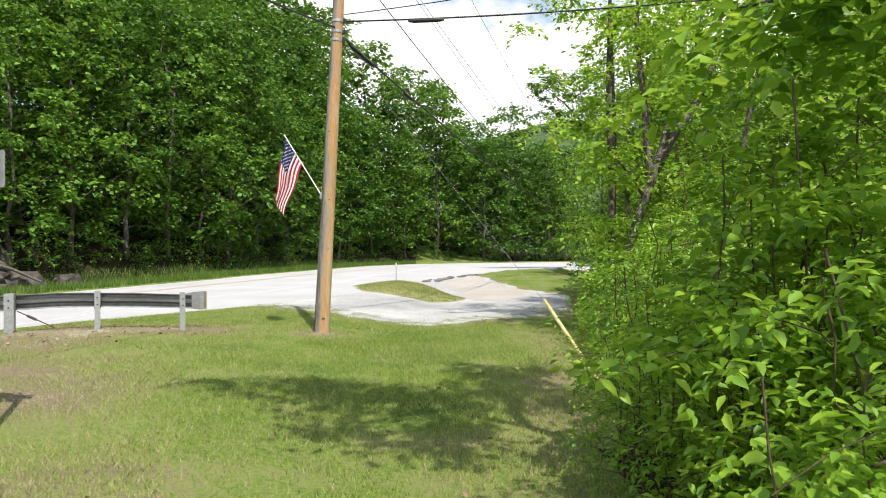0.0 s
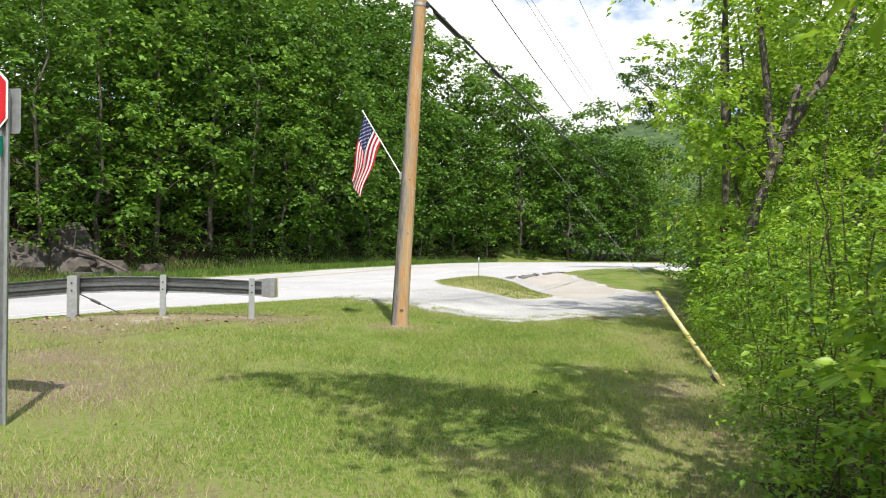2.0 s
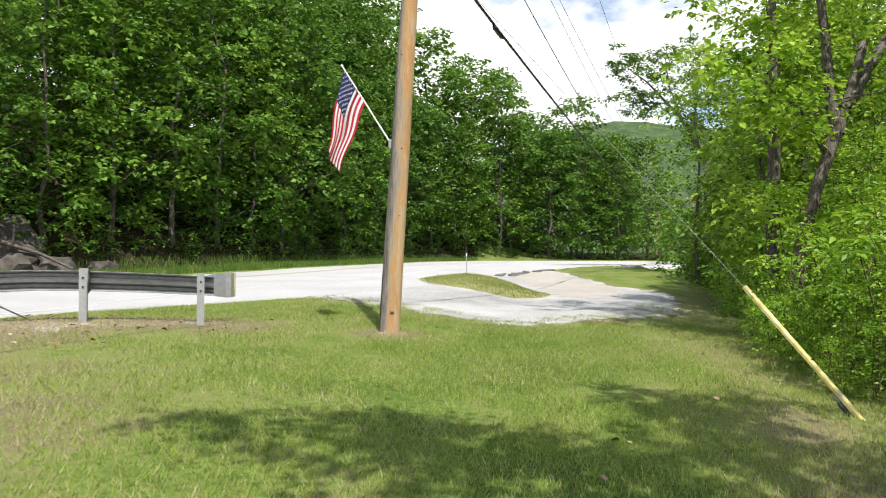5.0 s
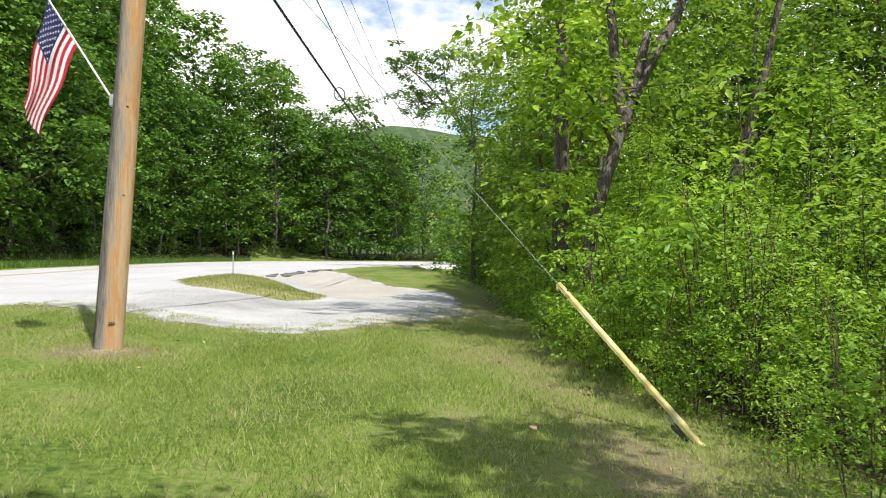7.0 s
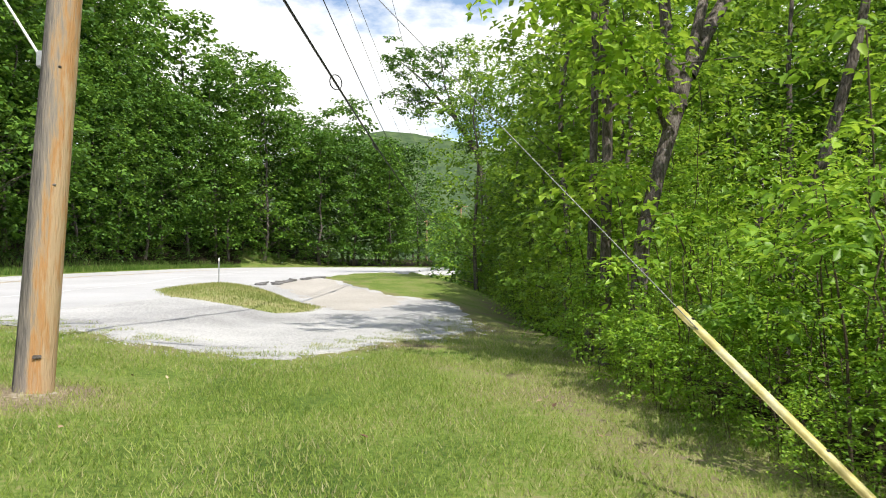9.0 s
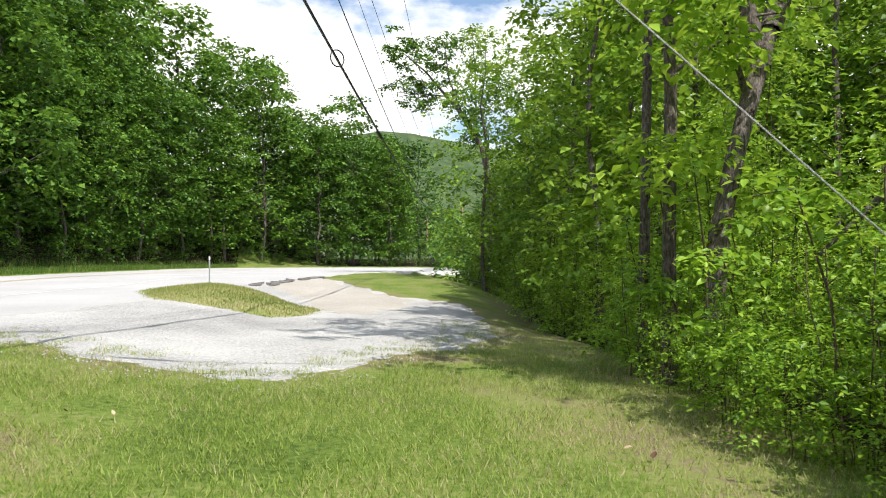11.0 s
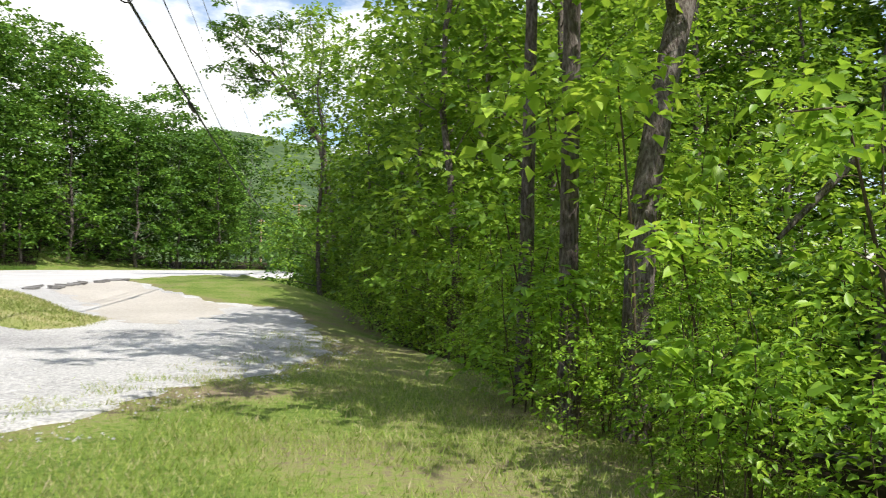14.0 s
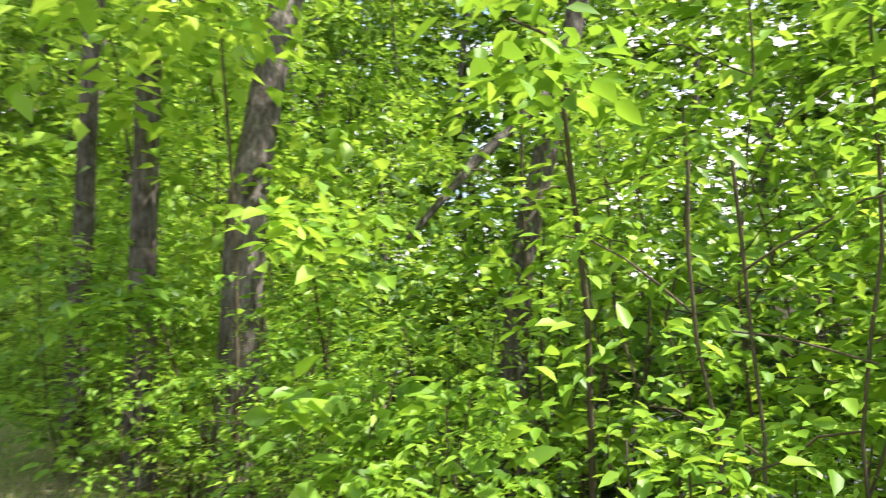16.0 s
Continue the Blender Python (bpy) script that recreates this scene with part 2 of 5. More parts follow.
def tubes(lines, sides=7, rough=False):
    """Verts and quads of tubes; each line is a list of (point, radius)."""
    V, Fc = [], []
    for line in lines:
        pts = [Vector(p) for p, r in line]
        first = len(V)
        for i, (p, r) in enumerate(line):
            d = (pts[min(i + 1, len(pts) - 1)] - pts[max(i - 1, 0)]).normalized()
            a = d.cross(Vector((0.31, 0.95, 0.05)) if abs(d.y) < 0.9 else Vector((1, 0, 0))).normalized()
            b = d.cross(a)
            for k in range(sides):
                w = 2 * math.pi * k / sides
                k2 = 1 + (0.10 * noise.noise((p[0] * 3 + k * 1.7, p[1] * 3, p[2] * 2.3)) if rough else 0)
                V.append(tuple(Vector(p) + (a * math.cos(w) + b * math.sin(w)) * r * k2))
        for i in range(len(line) - 1):
            for k in range(sides):
                q = first + i * sides
                Fc.append((q + k, q + (k + 1) % sides, q + sides + (k + 1) % sides, q + sides + k))
    return np.array(V), np.array(Fc)


def cable(a, b, sag, n=24):
    a, b = Vector(a), Vector(b)
    return [a.lerp(b, i / n) - Vector((0, 0, sag * 4 * (i / n) * (1 - i / n))) for i in range(n + 1)]


# ---- the lie of the land ----
FAR_EDGE = [(-24, -40), (-21, 0), (-19, 18), (-17.6, 29), (-15.6, 36), (-13.6, 42.5), (-12.4, 50), (-11, 61), (-8, 80), (-3.5, 91), (3, 97), (14, 101), (40, 104), (90, 104)]
NEAR_EDGE = [(-17, -40), (-14.6, 0), (-12.6, 14), (-10.8, 18.6), (-8.9, 21.6), (-6.5, 25), (-4.4, 27.5), (-3.4, 32), (-2.3, 39), (2, 47.6), (5, 60), (9, 67), (16, 71), (40, 76), (90, 78)]
LAWN_EDGE = [(-6.5, 25), (-5.3, 23.7), (-4.0, 22.4), (-2.2, 20.8), (-1.1, 19.9), (-0.3, 19.5), (0.4, 20.6), (1.5, 22.0), (2.9, 23.4), (4.2, 26), (4.9, 29), (5.8, 33), (6.2, 36.6), (4.3, 38), (3.3, 41.3), (2.0, 47.6)]
ISLAND = [(-4.9, 35.7), (-3.7, 32.0), (-2.0, 30.4), (-0.3, 29.6), (0.7, 30.8), (1.2, 32.8), (0.2, 35.5), (-0.8, 38), (-2.0, 39.2), (-3.2, 38.6)]


def resample(pts, step):
    pts = [Vector(p) for p in pts]
    out = [pts[0]]
    for a, b in zip(pts, pts[1:]):
        n = max(1, round((b - a).length / step))
        out += [a.lerp(b, (i + 1) / n) for i in range(n)]
    return out


def smooth_line(pts, step, rounds=3):
    out = resample(pts, step)
    for _ in range(rounds):
        out = [out[0]] + [(a + 2 * b + c) / 4 for a, b, c in zip(out, out[1:], out[2:])] + [out[-1]]
    return out


def inside(poly, x, y):
    """Even-odd test, for arrays of x and y."""
    hit = np.zeros(np.shape(x), bool)
    px, py = poly[-1]
    for qx, qy in poly:
        cross = ((qy > y) != (py > y)) & (x < (px - qx) * (y - qy) / (py - qy + 1e-12) + qx)
        hit ^= cross
        px, py = qx, qy
    return hit


def line_dist(pts, x, y):
    d = np.full(np.shape(x), 1e9)
    for (ax, ay), (bx, by) in zip(pts, pts[1:]):
        ex, ey = bx - ax, by - ay
        s = np.clip(((x - ax) * ex + (y - ay) * ey) / (ex * ex + ey * ey), 0, 1)
        d = np.minimum(d, np.hypot(x - ax - s * ex, y - ay - s * ey))
    return d


ROAD_POLY = FAR_EDGE + NEAR_EDGE[::-1]
PULL_POLY = LAWN_EDGE + [p for p in NEAR_EDGE[::-1] if 25 < p[1] < 47]


def road_z(x, y):
    return np.interp(y, [-40, 22, 48, 110], [-0.05, -0.05, 0.30, 0.30])


def lawn_z(x, y):
    x, y = np.asarray(x, float), np.asarray(y, float)
    z = np.interp(x, [-14, -8, -5, -3, -1.3, 1.5, 3, 6, 9, 11.5, 14, 17, 19, 30], [0.0, 0.10, 0.02, -0.05, -0.20, -0.28, -0.36, -0.60, -1.6, -2.2, -2.6, -2.5, -1.5, -0.6])
    z = z + 0.38 * np.clip((7 - y) / 7, 0, 1) + 0.09 * np.exp(-((x + 7.5) / 2.6) ** 2 - ((y - 15.2) / 2.5) ** 2)
    far = np.clip((y - 30) / 14, 0, 1) * np.clip((14 - x) / 6, 0, 1)
    z = z * (1 - far) + far * np.interp(y, [30, 48, 90], [-0.3, 0.28, 0.28])
    return z


def ground_rim(x, y):
    near = np.clip(1 - line_dist(NEAR_EDGE, x, y) / 3.0, 0, 1)
    return lawn_z(x, y) * (1 - near) + (road_z(x, y) - 0.02) * near


def ground_z(x, y):
    x, y = np.asarray(x, float), np.asarray(y, float)
    z = lawn_z(x, y)
    out_far = ~inside(ROAD_POLY, x, y) & ((x < np.interp(y, [p[1] for p in FAR_EDGE[:10]], [p[0] for p in FAR_EDGE[:10]])) | (y > 96 + 0.08 * np.clip(x, 0, 100)))
    d = line_dist(FAR_EDGE, x, y)
    slope = np.interp(x, [-30, -8, 0, 10], [0.5, 0.42, 0.25, 0.03])
    bank = road_z(x, y) + 0.05 + np.clip(d - 3, 0, 35) * slope
    z = np.where(out_far, bank, z)
    near = np.clip(1 - line_dist(NEAR_EDGE, x, y) / 3.0, 0, 1)
    z = np.where(out_far, z, z * (1 - near) + (road_z(x, y) - 0.02) * near)
    under = inside(ROAD_POLY, x, y)
    z = np.where(under, road_z(x, y) - 0.12, z)
    pull = inside(PULL_POLY, x, y) & ~under
    z = np.where(pull, z - 0.3 * np.clip((line_dist(LAWN_EDGE, x, y) - 1.0) / 1.2, 0, 1), z)
    return z


RAIL = [(-5.57, 16.24), (-5.76, 16.18), (-7.3, 15.46), (-8.78, 14.83), (-10.46, 14.4), (-12.19, 14.02), (-13.92, 13.73), (-15.65, 13.44)]
HEDGE = [(1.0, 0), (0.9, 5), (1.1, 7.5), (2.1, 11.4), (2.7, 14), (3.2, 17), (3.7, 19.5), (4.8, 22.5), (6, 28), (9.2, 41)]


def dryness(x, y):
    """Where the turf is worn or parched, by the rail, the pole and the corner; browner along the hedge."""
    x, y = np.asarray(x, float), np.asarray(y, float)
    d = 0.24 * np.exp(-(np.clip(line_dist(RAIL, x, y) - 0.3, 0, 9) / 0.9) ** 2)
    for cx, cy, rx, ry, k in ((-4.9, 8.6, 1.3, 1.4, 0.16), (-6.2, 10.4, 1.6, 1.6, 0.15), (-7.6, 12.9, 1.6, 1.3, 0.16), (-3.2, 5.4, 1.6, 1.5, 0.09), (-0.3, 7.6, 0.9, 0.5, 0.09), (1.6, 11.8, 0.9, 1.6, 0.10), (2.3, 17.0, 0.7, 2.2, 0.09), (2.0, 21.6, 0.7, 0.4, 0.2)):
        d += k * np.exp(-((x - cx) / rx) ** 2 - ((y - cy) / ry) ** 2)
    d += 0.016 * np.sin((x - 0.13 * y) * 2 * math.pi / 1.05)
    d += 0.24 * np.exp(-(((x + 2.8) / 0.75) ** 2 + ((y - 16.7) / 0.7) ** 2))
    d += 0.08 * np.exp(-(np.clip(line_dist(HEDGE, x, y) - 0.2, 0, 9) / 0.7) ** 2)
    d += 0.10 * np.exp(-(line_dist(LAWN_EDGE, x, y) / 0.5) ** 2)
    return d - 0.05 * np.exp(-(((x + 0.2) / 2.5) ** 2 + ((y - 15) / 5) ** 2))


def mark_dry(ob, V):
    a = ob.data.attributes.new("dry", "FLOAT", "POINT")
    a.data.foreach_set("value", dryness(V[:, 0], V[:, 1]).astype(np.float32))


def build_ground():
    xs = np.unique(np.concatenate([np.linspace(-900, -60, 12), np.arange(-60, -20, 2.5), np.arange(-20, 12, 0.4), np.arange(12, 60, 3), np.linspace(60, 900, 12)]))
    ys = np.unique(np.concatenate([np.linspace(-600, -30, 10), np.arange(-30, 0, 2), np.arange(0, 50, 0.4), np.arange(50, 140, 2), np.linspace(140, 2500, 20)]))
    X, Y = np.meshgrid(xs, ys)
    Z = ground_z(X, Y)
    V = np.stack([X, Y, Z], -1).reshape(-1, 3)
    for i in range(len(V)):
        if abs(V[i, 0]) < 60 and -30 < V[i, 1] < 140:
            V[i, 2] += 0.018 * noise.noise((V[i, 0] * 0.9, V[i, 1] * 0.9, 0)) - 0.009
    n, m = len(xs), len(ys)
    q = (np.arange(m - 1)[:, None] * n + np.arange(n - 1)[None, :]).ravel()
    Fc = np.stack([q, q + 1, q + n + 1, q + n], 1)
    cx, cy = V[Fc].mean(1)[:, 0], V[Fc].mean(1)[:, 1]
    wood = (line_dist(FAR_EDGE, cx, cy) > 3.2) & (cx < np.interp(cy, [p[1] for p in FAR_EDGE[:10]], [p[0] for p in FAR_EDGE[:10]]))
    wood |= (cy > 106)
    edge = np.interp(cy, [0, 6.6, 11, 14.5, 18, 22.5, 28, 41, 60], [1.2, 1.5, 3.0, 3.8, 4.9, 6.3, 7.1, 10.2, 16])
    wood |= (cx > edge) & (cy < 62)
    mark_dry(put("ground", V, Fc, [M_LAWN, M_SOIL], index=wood.astype(int), smooth=True), V)
    tagged(bpy.data.objects["ground"], "mown lawn with bare brown patches and forest soil", "ground", kind="structure")


build_ground()


def sheet(name, poly, zf, step, mat, label, category, jag=0.0, seed=3):
    """A surface filling poly on a square mesh, with its rim cut to the outline."""
    line = smooth_line(list(poly) + [poly[0]], 0.5, 1)[:-1]
    bm = bmesh.new()
    vs = []
    for p in line:
        w = noise.noise((p.x * 1.7, p.y * 1.7, seed)) * jag + noise.noise((p.x * 5, p.y * 5, seed)) * jag * 0.5
        x, y = p.x + w, p.y + w * 0.7
        vs.append(bm.verts.new((x, y, 0)))
    f = bm.faces.new(vs)
    bmesh.ops.triangulate(bm, faces=[f])
    x0, x1 = min(v.co.x for v in bm.verts), max(v.co.x for v in bm.verts)
    y0, y1 = min(v.co.y for v in bm.verts), max(v.co.y for v in bm.verts)
    for axis, lo, hi in (((1, 0, 0), x0, x1), ((0, 1, 0), y0, y1)):
        k = lo + step
        while k < hi:
            co = (k, 0, 0) if axis[0] else (0, k, 0)
            bmesh.ops.bisect_plane(bm, geom=bm.verts[:] + bm.edges[:] + bm.faces[:], plane_co=co, plane_no=axis)
            k += step
    for v in bm.verts:
        v.co.z = float(zf(v.co.x, v.co.y)) - (0.06 if v.is_boundary else 0)
    bmesh.ops.recalc_face_normals(bm, faces=bm.faces[:])
    if sum(fc.normal.z for fc in bm.faces) < 0:
        bmesh.ops.reverse_faces(bm, faces=bm.faces[:])
    ob = part(name, bm, mat)
    return tagged(ob, label, category, kind="structure")


def build_road():
    a, b = smooth_line(FAR_EDGE, 1.0, 6), smooth_line(NEAR_EDGE, 1.0, 6)
    # pair the edges by the far edge's stations, nearest on the near edge
    Fc = []
    cols = 11
    rows = []
    j = 0
    for i in range(len(a)):
        near = min(range(j, len(b)), key=lambda k: (b[k] - a[i]).length)
        j = near
        rows.append((a[i], b[near]))
    V = []
    for p, q in rows:
        u = (q - p).normalized() * 0.25
        for c in range(cols):
            w = p.lerp(q, max(0, min(1, (c - 1) / (cols - 3))))
            z = float(road_z(w.x, w.y))
            if c in (0, cols - 1):
                w, z = w + u * (1 if c else -1), z - 0.35
            V.append((w.x, w.y, z))
    for i in range(len(rows) - 1):
        for c in range(cols - 1):
            k = i * cols + c
            Fc.append((k, k + 1, k + cols + 1, k + cols))
    ob = put("road", V, Fc, M_ASPHALT)
    tagged(ob, "sun-bleached grey asphalt road curving past the woods", "road", kind="structure")
    # painted lines, a little above the asphalt
    for nm, share, half, mat, lab in (("line_yellow", 0.24, 0.06, M_LINE_Y, "faded double yellow centre line"), ("line_yellow", 0.265, 0.06, M_LINE_Y, "faded double yellow centre line"), ("line_white", 0.62, 0.07, M_LINE_W, "faded white edge line"), ("line_white", 0.03, 0.07, M_LINE_W, "faded white edge line")):
        V, Fc = [], []
        for p, q in rows:
            u = (q - p).normalized()
            w = p.lerp(q, share) if share < 0.5 else p + u * min((q - p).length - 0.4, 8.6)
            for s in (-half, half):
                V.append((w.x + u.x * s, w.y + u.y * s, float(road_z(w.x, w.y)) + 0.006))
        for i in range(len(rows) - 1):
            Fc.append((2 * i, 2 * i + 1, 2 * i + 3, 2 * i + 2))
        put(nm, V, Fc, mat, ob, lab)
    return ob


def pull_z(x, y):
    x, y = np.asarray(x, float), np.asarray(y, float)
    rim = line_dist(LAWN_EDGE, x, y)
    low = ground_rim(x, y) + 0.014 - 0.10 * np.clip((rim - 1.2) / 4, 0, 1)
    k = np.clip(1 - line_dist(NEAR_EDGE, x, y) / 3.5, 0, 1)
    return np.where(rim < 0.3, low, low * (1 - k) + (road_z(x, y) - 0.012) * k)


def build_pulloff():
    grow = [(-7.2, 25.2)] + [(-5.0, 28), (-4.0, 32), (-2.9, 39.4), (1.6, 48)]
    poly = LAWN_EDGE + grow[::-1]
    sheet("gravel_pulloff", poly, pull_z, 0.5, M_GRAVEL, "pale gravel pull-off beside the road", "gravel", 0.45)


build_road()
build_pulloff()


def mound(poly, top, x, y, base):
    d = line_dist(list(poly) + [poly[0]], np.asarray(x), np.asarray(y))
    return base(x, y) - 0.06 + top * (1 - np.exp(-d * 1.1))


sheet("grass_island", ISLAND, lambda x, y: mound(ISLAND, 0.27, x, y, pull_z) , 0.4, M_DRY, "low dry grassy island in the gravel pull-off", "grass island", 0.35)

# ---- plants ----
def leaves(rng, at, out, size, wide=0.55, droop=0.35, fine=False):
    """Folded leaves at the points; out: the way each one points, roughly. fine: four triangles each, otherwise two."""
    n = len(at)
    d = out + rng.normal(0, 0.5, (n, 3)) * np.array([1, 1, 0.6])
    d[:, 2] -= droop
    d /= np.linalg.norm(d, axis=1, keepdims=True) + 1e-9
    up = np.tile([0, 0, 1.0], (n, 1)) + rng.normal(0, 0.38, (n, 3))
    side = np.cross(d, up)
    side /= np.linalg.norm(side, axis=1, keepdims=True) + 1e-9
    nor = np.cross(side, d)
    s = (size * rng.uniform(0.6, 1.3, n))[:, None]
    w = s * wide * 0.5
    tip = at + d * s - nor * s * 0.12
    if fine:
        l1, l2 = at + d * s * 0.28 + side * w * 0.92 + nor * w * 0.25, at + d * s * 0.62 + side * w * 0.72 + nor * w * 0.15
        r1, r2 = at + d * s * 0.28 - side * w * 0.92 + nor * w * 0.25, at + d * s * 0.62 - side * w * 0.72 + nor * w * 0.15
        V = np.stack([at, l1, l2, tip, r2, r1], 1).reshape(-1, 3)
        k = np.arange(n)[:, None] * 6
        Fc = np.concatenate([k + np.array([[0, 3, 2, 1]]), k + np.array([[0, 5, 4, 3]])], 1).reshape(-1, 4)
    else:
        l, r = at + d * s * 0.45 + side * w + nor * w * 0.3, at + d * s * 0.45 - side * w + nor * w * 0.3
        V = np.stack([at, l, tip, r], 1).reshape(-1, 3)
        k = np.arange(n)[:, None] * 4
        Fc = np.concatenate([k + np.array([[0, 2, 1]]), k + np.array([[0, 3, 2]])], 1).reshape(-1, 3)
    return V, Fc


def limb(rng, a, b, r0, r1, n=5, wob=0.08):
    a, b = np.array(a, float), np.array(b, float)
    length = np.linalg.norm(b - a)
    pts = []
    for i in range(n + 1):
        s = i / n
        w = rng.normal(0, wob * length / n, 3) if 0 < i < n else 0
        pts.append((tuple(a + (b - a) * s + w + np.array([0, 0, 0.06 * length * math.sin(s * math.pi)])), r0 + (r1 - r0) * s))
    return pts


def sprays(rng, at, out, m, wide_r, leaf, wide, twigs=6, fine=False, dome=0.3):
    """One leafy clump: twigs fan out from a point, bend down at their ends and carry leaves in pairs."""
    ang = math.atan2(out[1], out[0]) + rng.normal(0, 1.15, twigs) + np.where(rng.uniform(0, 1, twigs) < 0.3, math.pi, 0)
    rise = rng.uniform(-0.30, 0.55, twigs)
    reach = rng.uniform(0.6, 1.15, twigs) * wide_r
    k = np.arange(m) % twigs
    per = max(1, m // twigs)
    u = np.minimum(1.0, ((np.arange(m) // twigs) + rng.uniform(0.2, 0.8, m)) / per)
    d = np.stack([np.cos(ang[k]), np.sin(ang[k]), rise[k]], 1)
    perp = np.stack([-d[:, 1], d[:, 0], np.zeros(m)], 1)
    side = np.where((np.arange(m) // twigs) % 2 == 0, 1.0, -1.0)[:, None]
    p = np.array(at) + d * (reach[k] * (0.12 + 0.88 * u))[:, None]
    p[:, 2] += dome * wide_r * (0.5 - 1.2 * u ** 2)
    p += rng.normal(0, 0.09, (m, 3)) * wide_r
    way = d * (0.5 + 0.4 * u)[:, None] + perp * side * 0.85
    way[:, 2] -= 0.25 * u
    return leaves(rng, p, way, leaf, wide, 0.22, fine)


def build_tree(name, seed, height, spread, base, n_clump, per, leaf, mat, trunk_r=0.18, label="", category="tree", clump_r=0.7, fine=False, lean=(0, 0), bark=None, stems=1, wide=0.6, skew=1.0, bulge=0.8, deep=0.5, twigs=6):
    """A tree or shrub: tapered trunk or stems, limbs, and a crown of layered leafy sprays round a lumpy outline."""
    rng = np.random.default_rng(seed)
    root = new(name)
    wood = []
    axis = []
    for st in range(stems):
        a = rng.uniform(0, 6.28)
        off = np.array([math.cos(a), math.sin(a), 0]) * (0 if stems == 1 else rng.uniform(0.05, 0.25))
        tilt = np.array([lean[0], lean[1], 0]) + (np.array([math.cos(a), math.sin(a), 0]) * rng.uniform(0.1, 0.5) * spread if stems > 1 else 0)
        line = []
        for i in range(8):
            s = i / 7
            p = off + tilt * s + np.array([0, 0, height * 0.94 * s]) + rng.normal(0, 0.012 * height, 3) * (i > 0) * np.array([1, 1, 0.2])
            line.append((tuple(p - np.array([0, 0, 0.25 * (i == 0)])), max(0.008, trunk_r * (1.25 if i == 0 else 1) * (1 - s) ** 0.8)))
        wood.append(line)
        axis.append(line)
    V, Fc = [], []
    count = 0
    for c in range(n_clump):
        line = axis[c % len(axis)]
        share = ((c + rng.uniform(0, 1)) / n_clump) ** skew
        h = base + (1 - base) * share
        prof = math.sin(math.pi * min(1, 0.20 + 0.76 * share ** bulge)) ** 0.6
        k = min(6, int(h * 7))
        start = np.array(line[k][0]) * (1 - (h * 7 - k)) + np.array(line[k + 1][0]) * (h * 7 - k)
        ang = c * 2.39996 + rng.normal(0, 0.4)
        lump = 0.80 + 0.55 * noise.noise((math.cos(ang) * 1.5, math.sin(ang) * 1.5, h * 5 + seed))
        rad = spread * prof * lump * (deep + (1 - deep) * rng.uniform(0, 1) ** 0.5)
        out = np.array([math.cos(ang), math.sin(ang), rng.uniform(-0.15, 0.4)])
        tip = start + out * rad
        if c % 4 == 0:
            wood.append(limb(rng, start - np.array([0, 0, rad * 0.25]), tip, max(0.006, trunk_r * 0.25 * (1.1 - h)), 0.004, 4))
        v, f = sprays(rng, tip, out, int(per * rng.uniform(0.7, 1.3)), clump_r * rng.uniform(0.7, 1.25), leaf, wide, twigs, fine)
        V.append(v)
        Fc.append(f + count)
        count += len(v)
    tv, tf = tubes(wood, 7 if trunk_r > 0.06 else 5)
    wood_ob = put("trunk" if stems == 1 else "stem", tv, tf, bark or M_BARK, root, smooth=True)
    if stems > 1:
        tagged(wood_ob, kind="stuff")
    put("crown" if stems == 1 else "foliage", np.concatenate(V), np.concatenate(Fc), mat, root)
    return tagged(root, label, category)


def set_at(ob, x, y, z, turn, scale):
    ob.location, ob.rotation_euler, ob.scale = (x, y, z), (0, 0, turn), (scale, scale, scale)


def copy_at(ob, x, y, z, turn, s):
    c = copy_thing(ob, Matrix.Translation((x, y, z)) @ Matrix.Rotation(turn, 4, "Z"))
    c.scale = (s, s, s * random.uniform(0.92, 1.1))
    return c


def scatter(models, places, group, z=None):
    used = set()
    for i, (x, y, s) in enumerate(places):
        ob = models[i % len(models)]
        zz = float(ground_z(x, y)) - 0.05
        turn = random.uniform(0, 6.28)
        if ob.name in used:
            copy_at(ob, x, y, zz, turn, s)
        else:
            used.add(ob.name)
            tagged(ob, group=group)
            set_at(ob, x, y, zz, turn, s)


def stand(line, rows, rnd, keep=lambda p: True):
    """Places along a line: rows of (offset, gap, list, least, most scale)."""
    for off, gap, out, lo, hi in rows:
        acc = rnd.uniform(0, gap)
        for a, b in zip(line, line[1:]):
            acc += (b - a).length
            if acc < gap:
                continue
            acc = rnd.uniform(-0.25, 0.25) * gap
            u = (b - a).normalized()
            p = a + Vector((u.y, -u.x)) * (off + rnd.uniform(-0.2, 0.2) * gap)
            k = rnd.uniform(lo, hi)
            if keep(p):
                out.append((p.x, p.y, k))


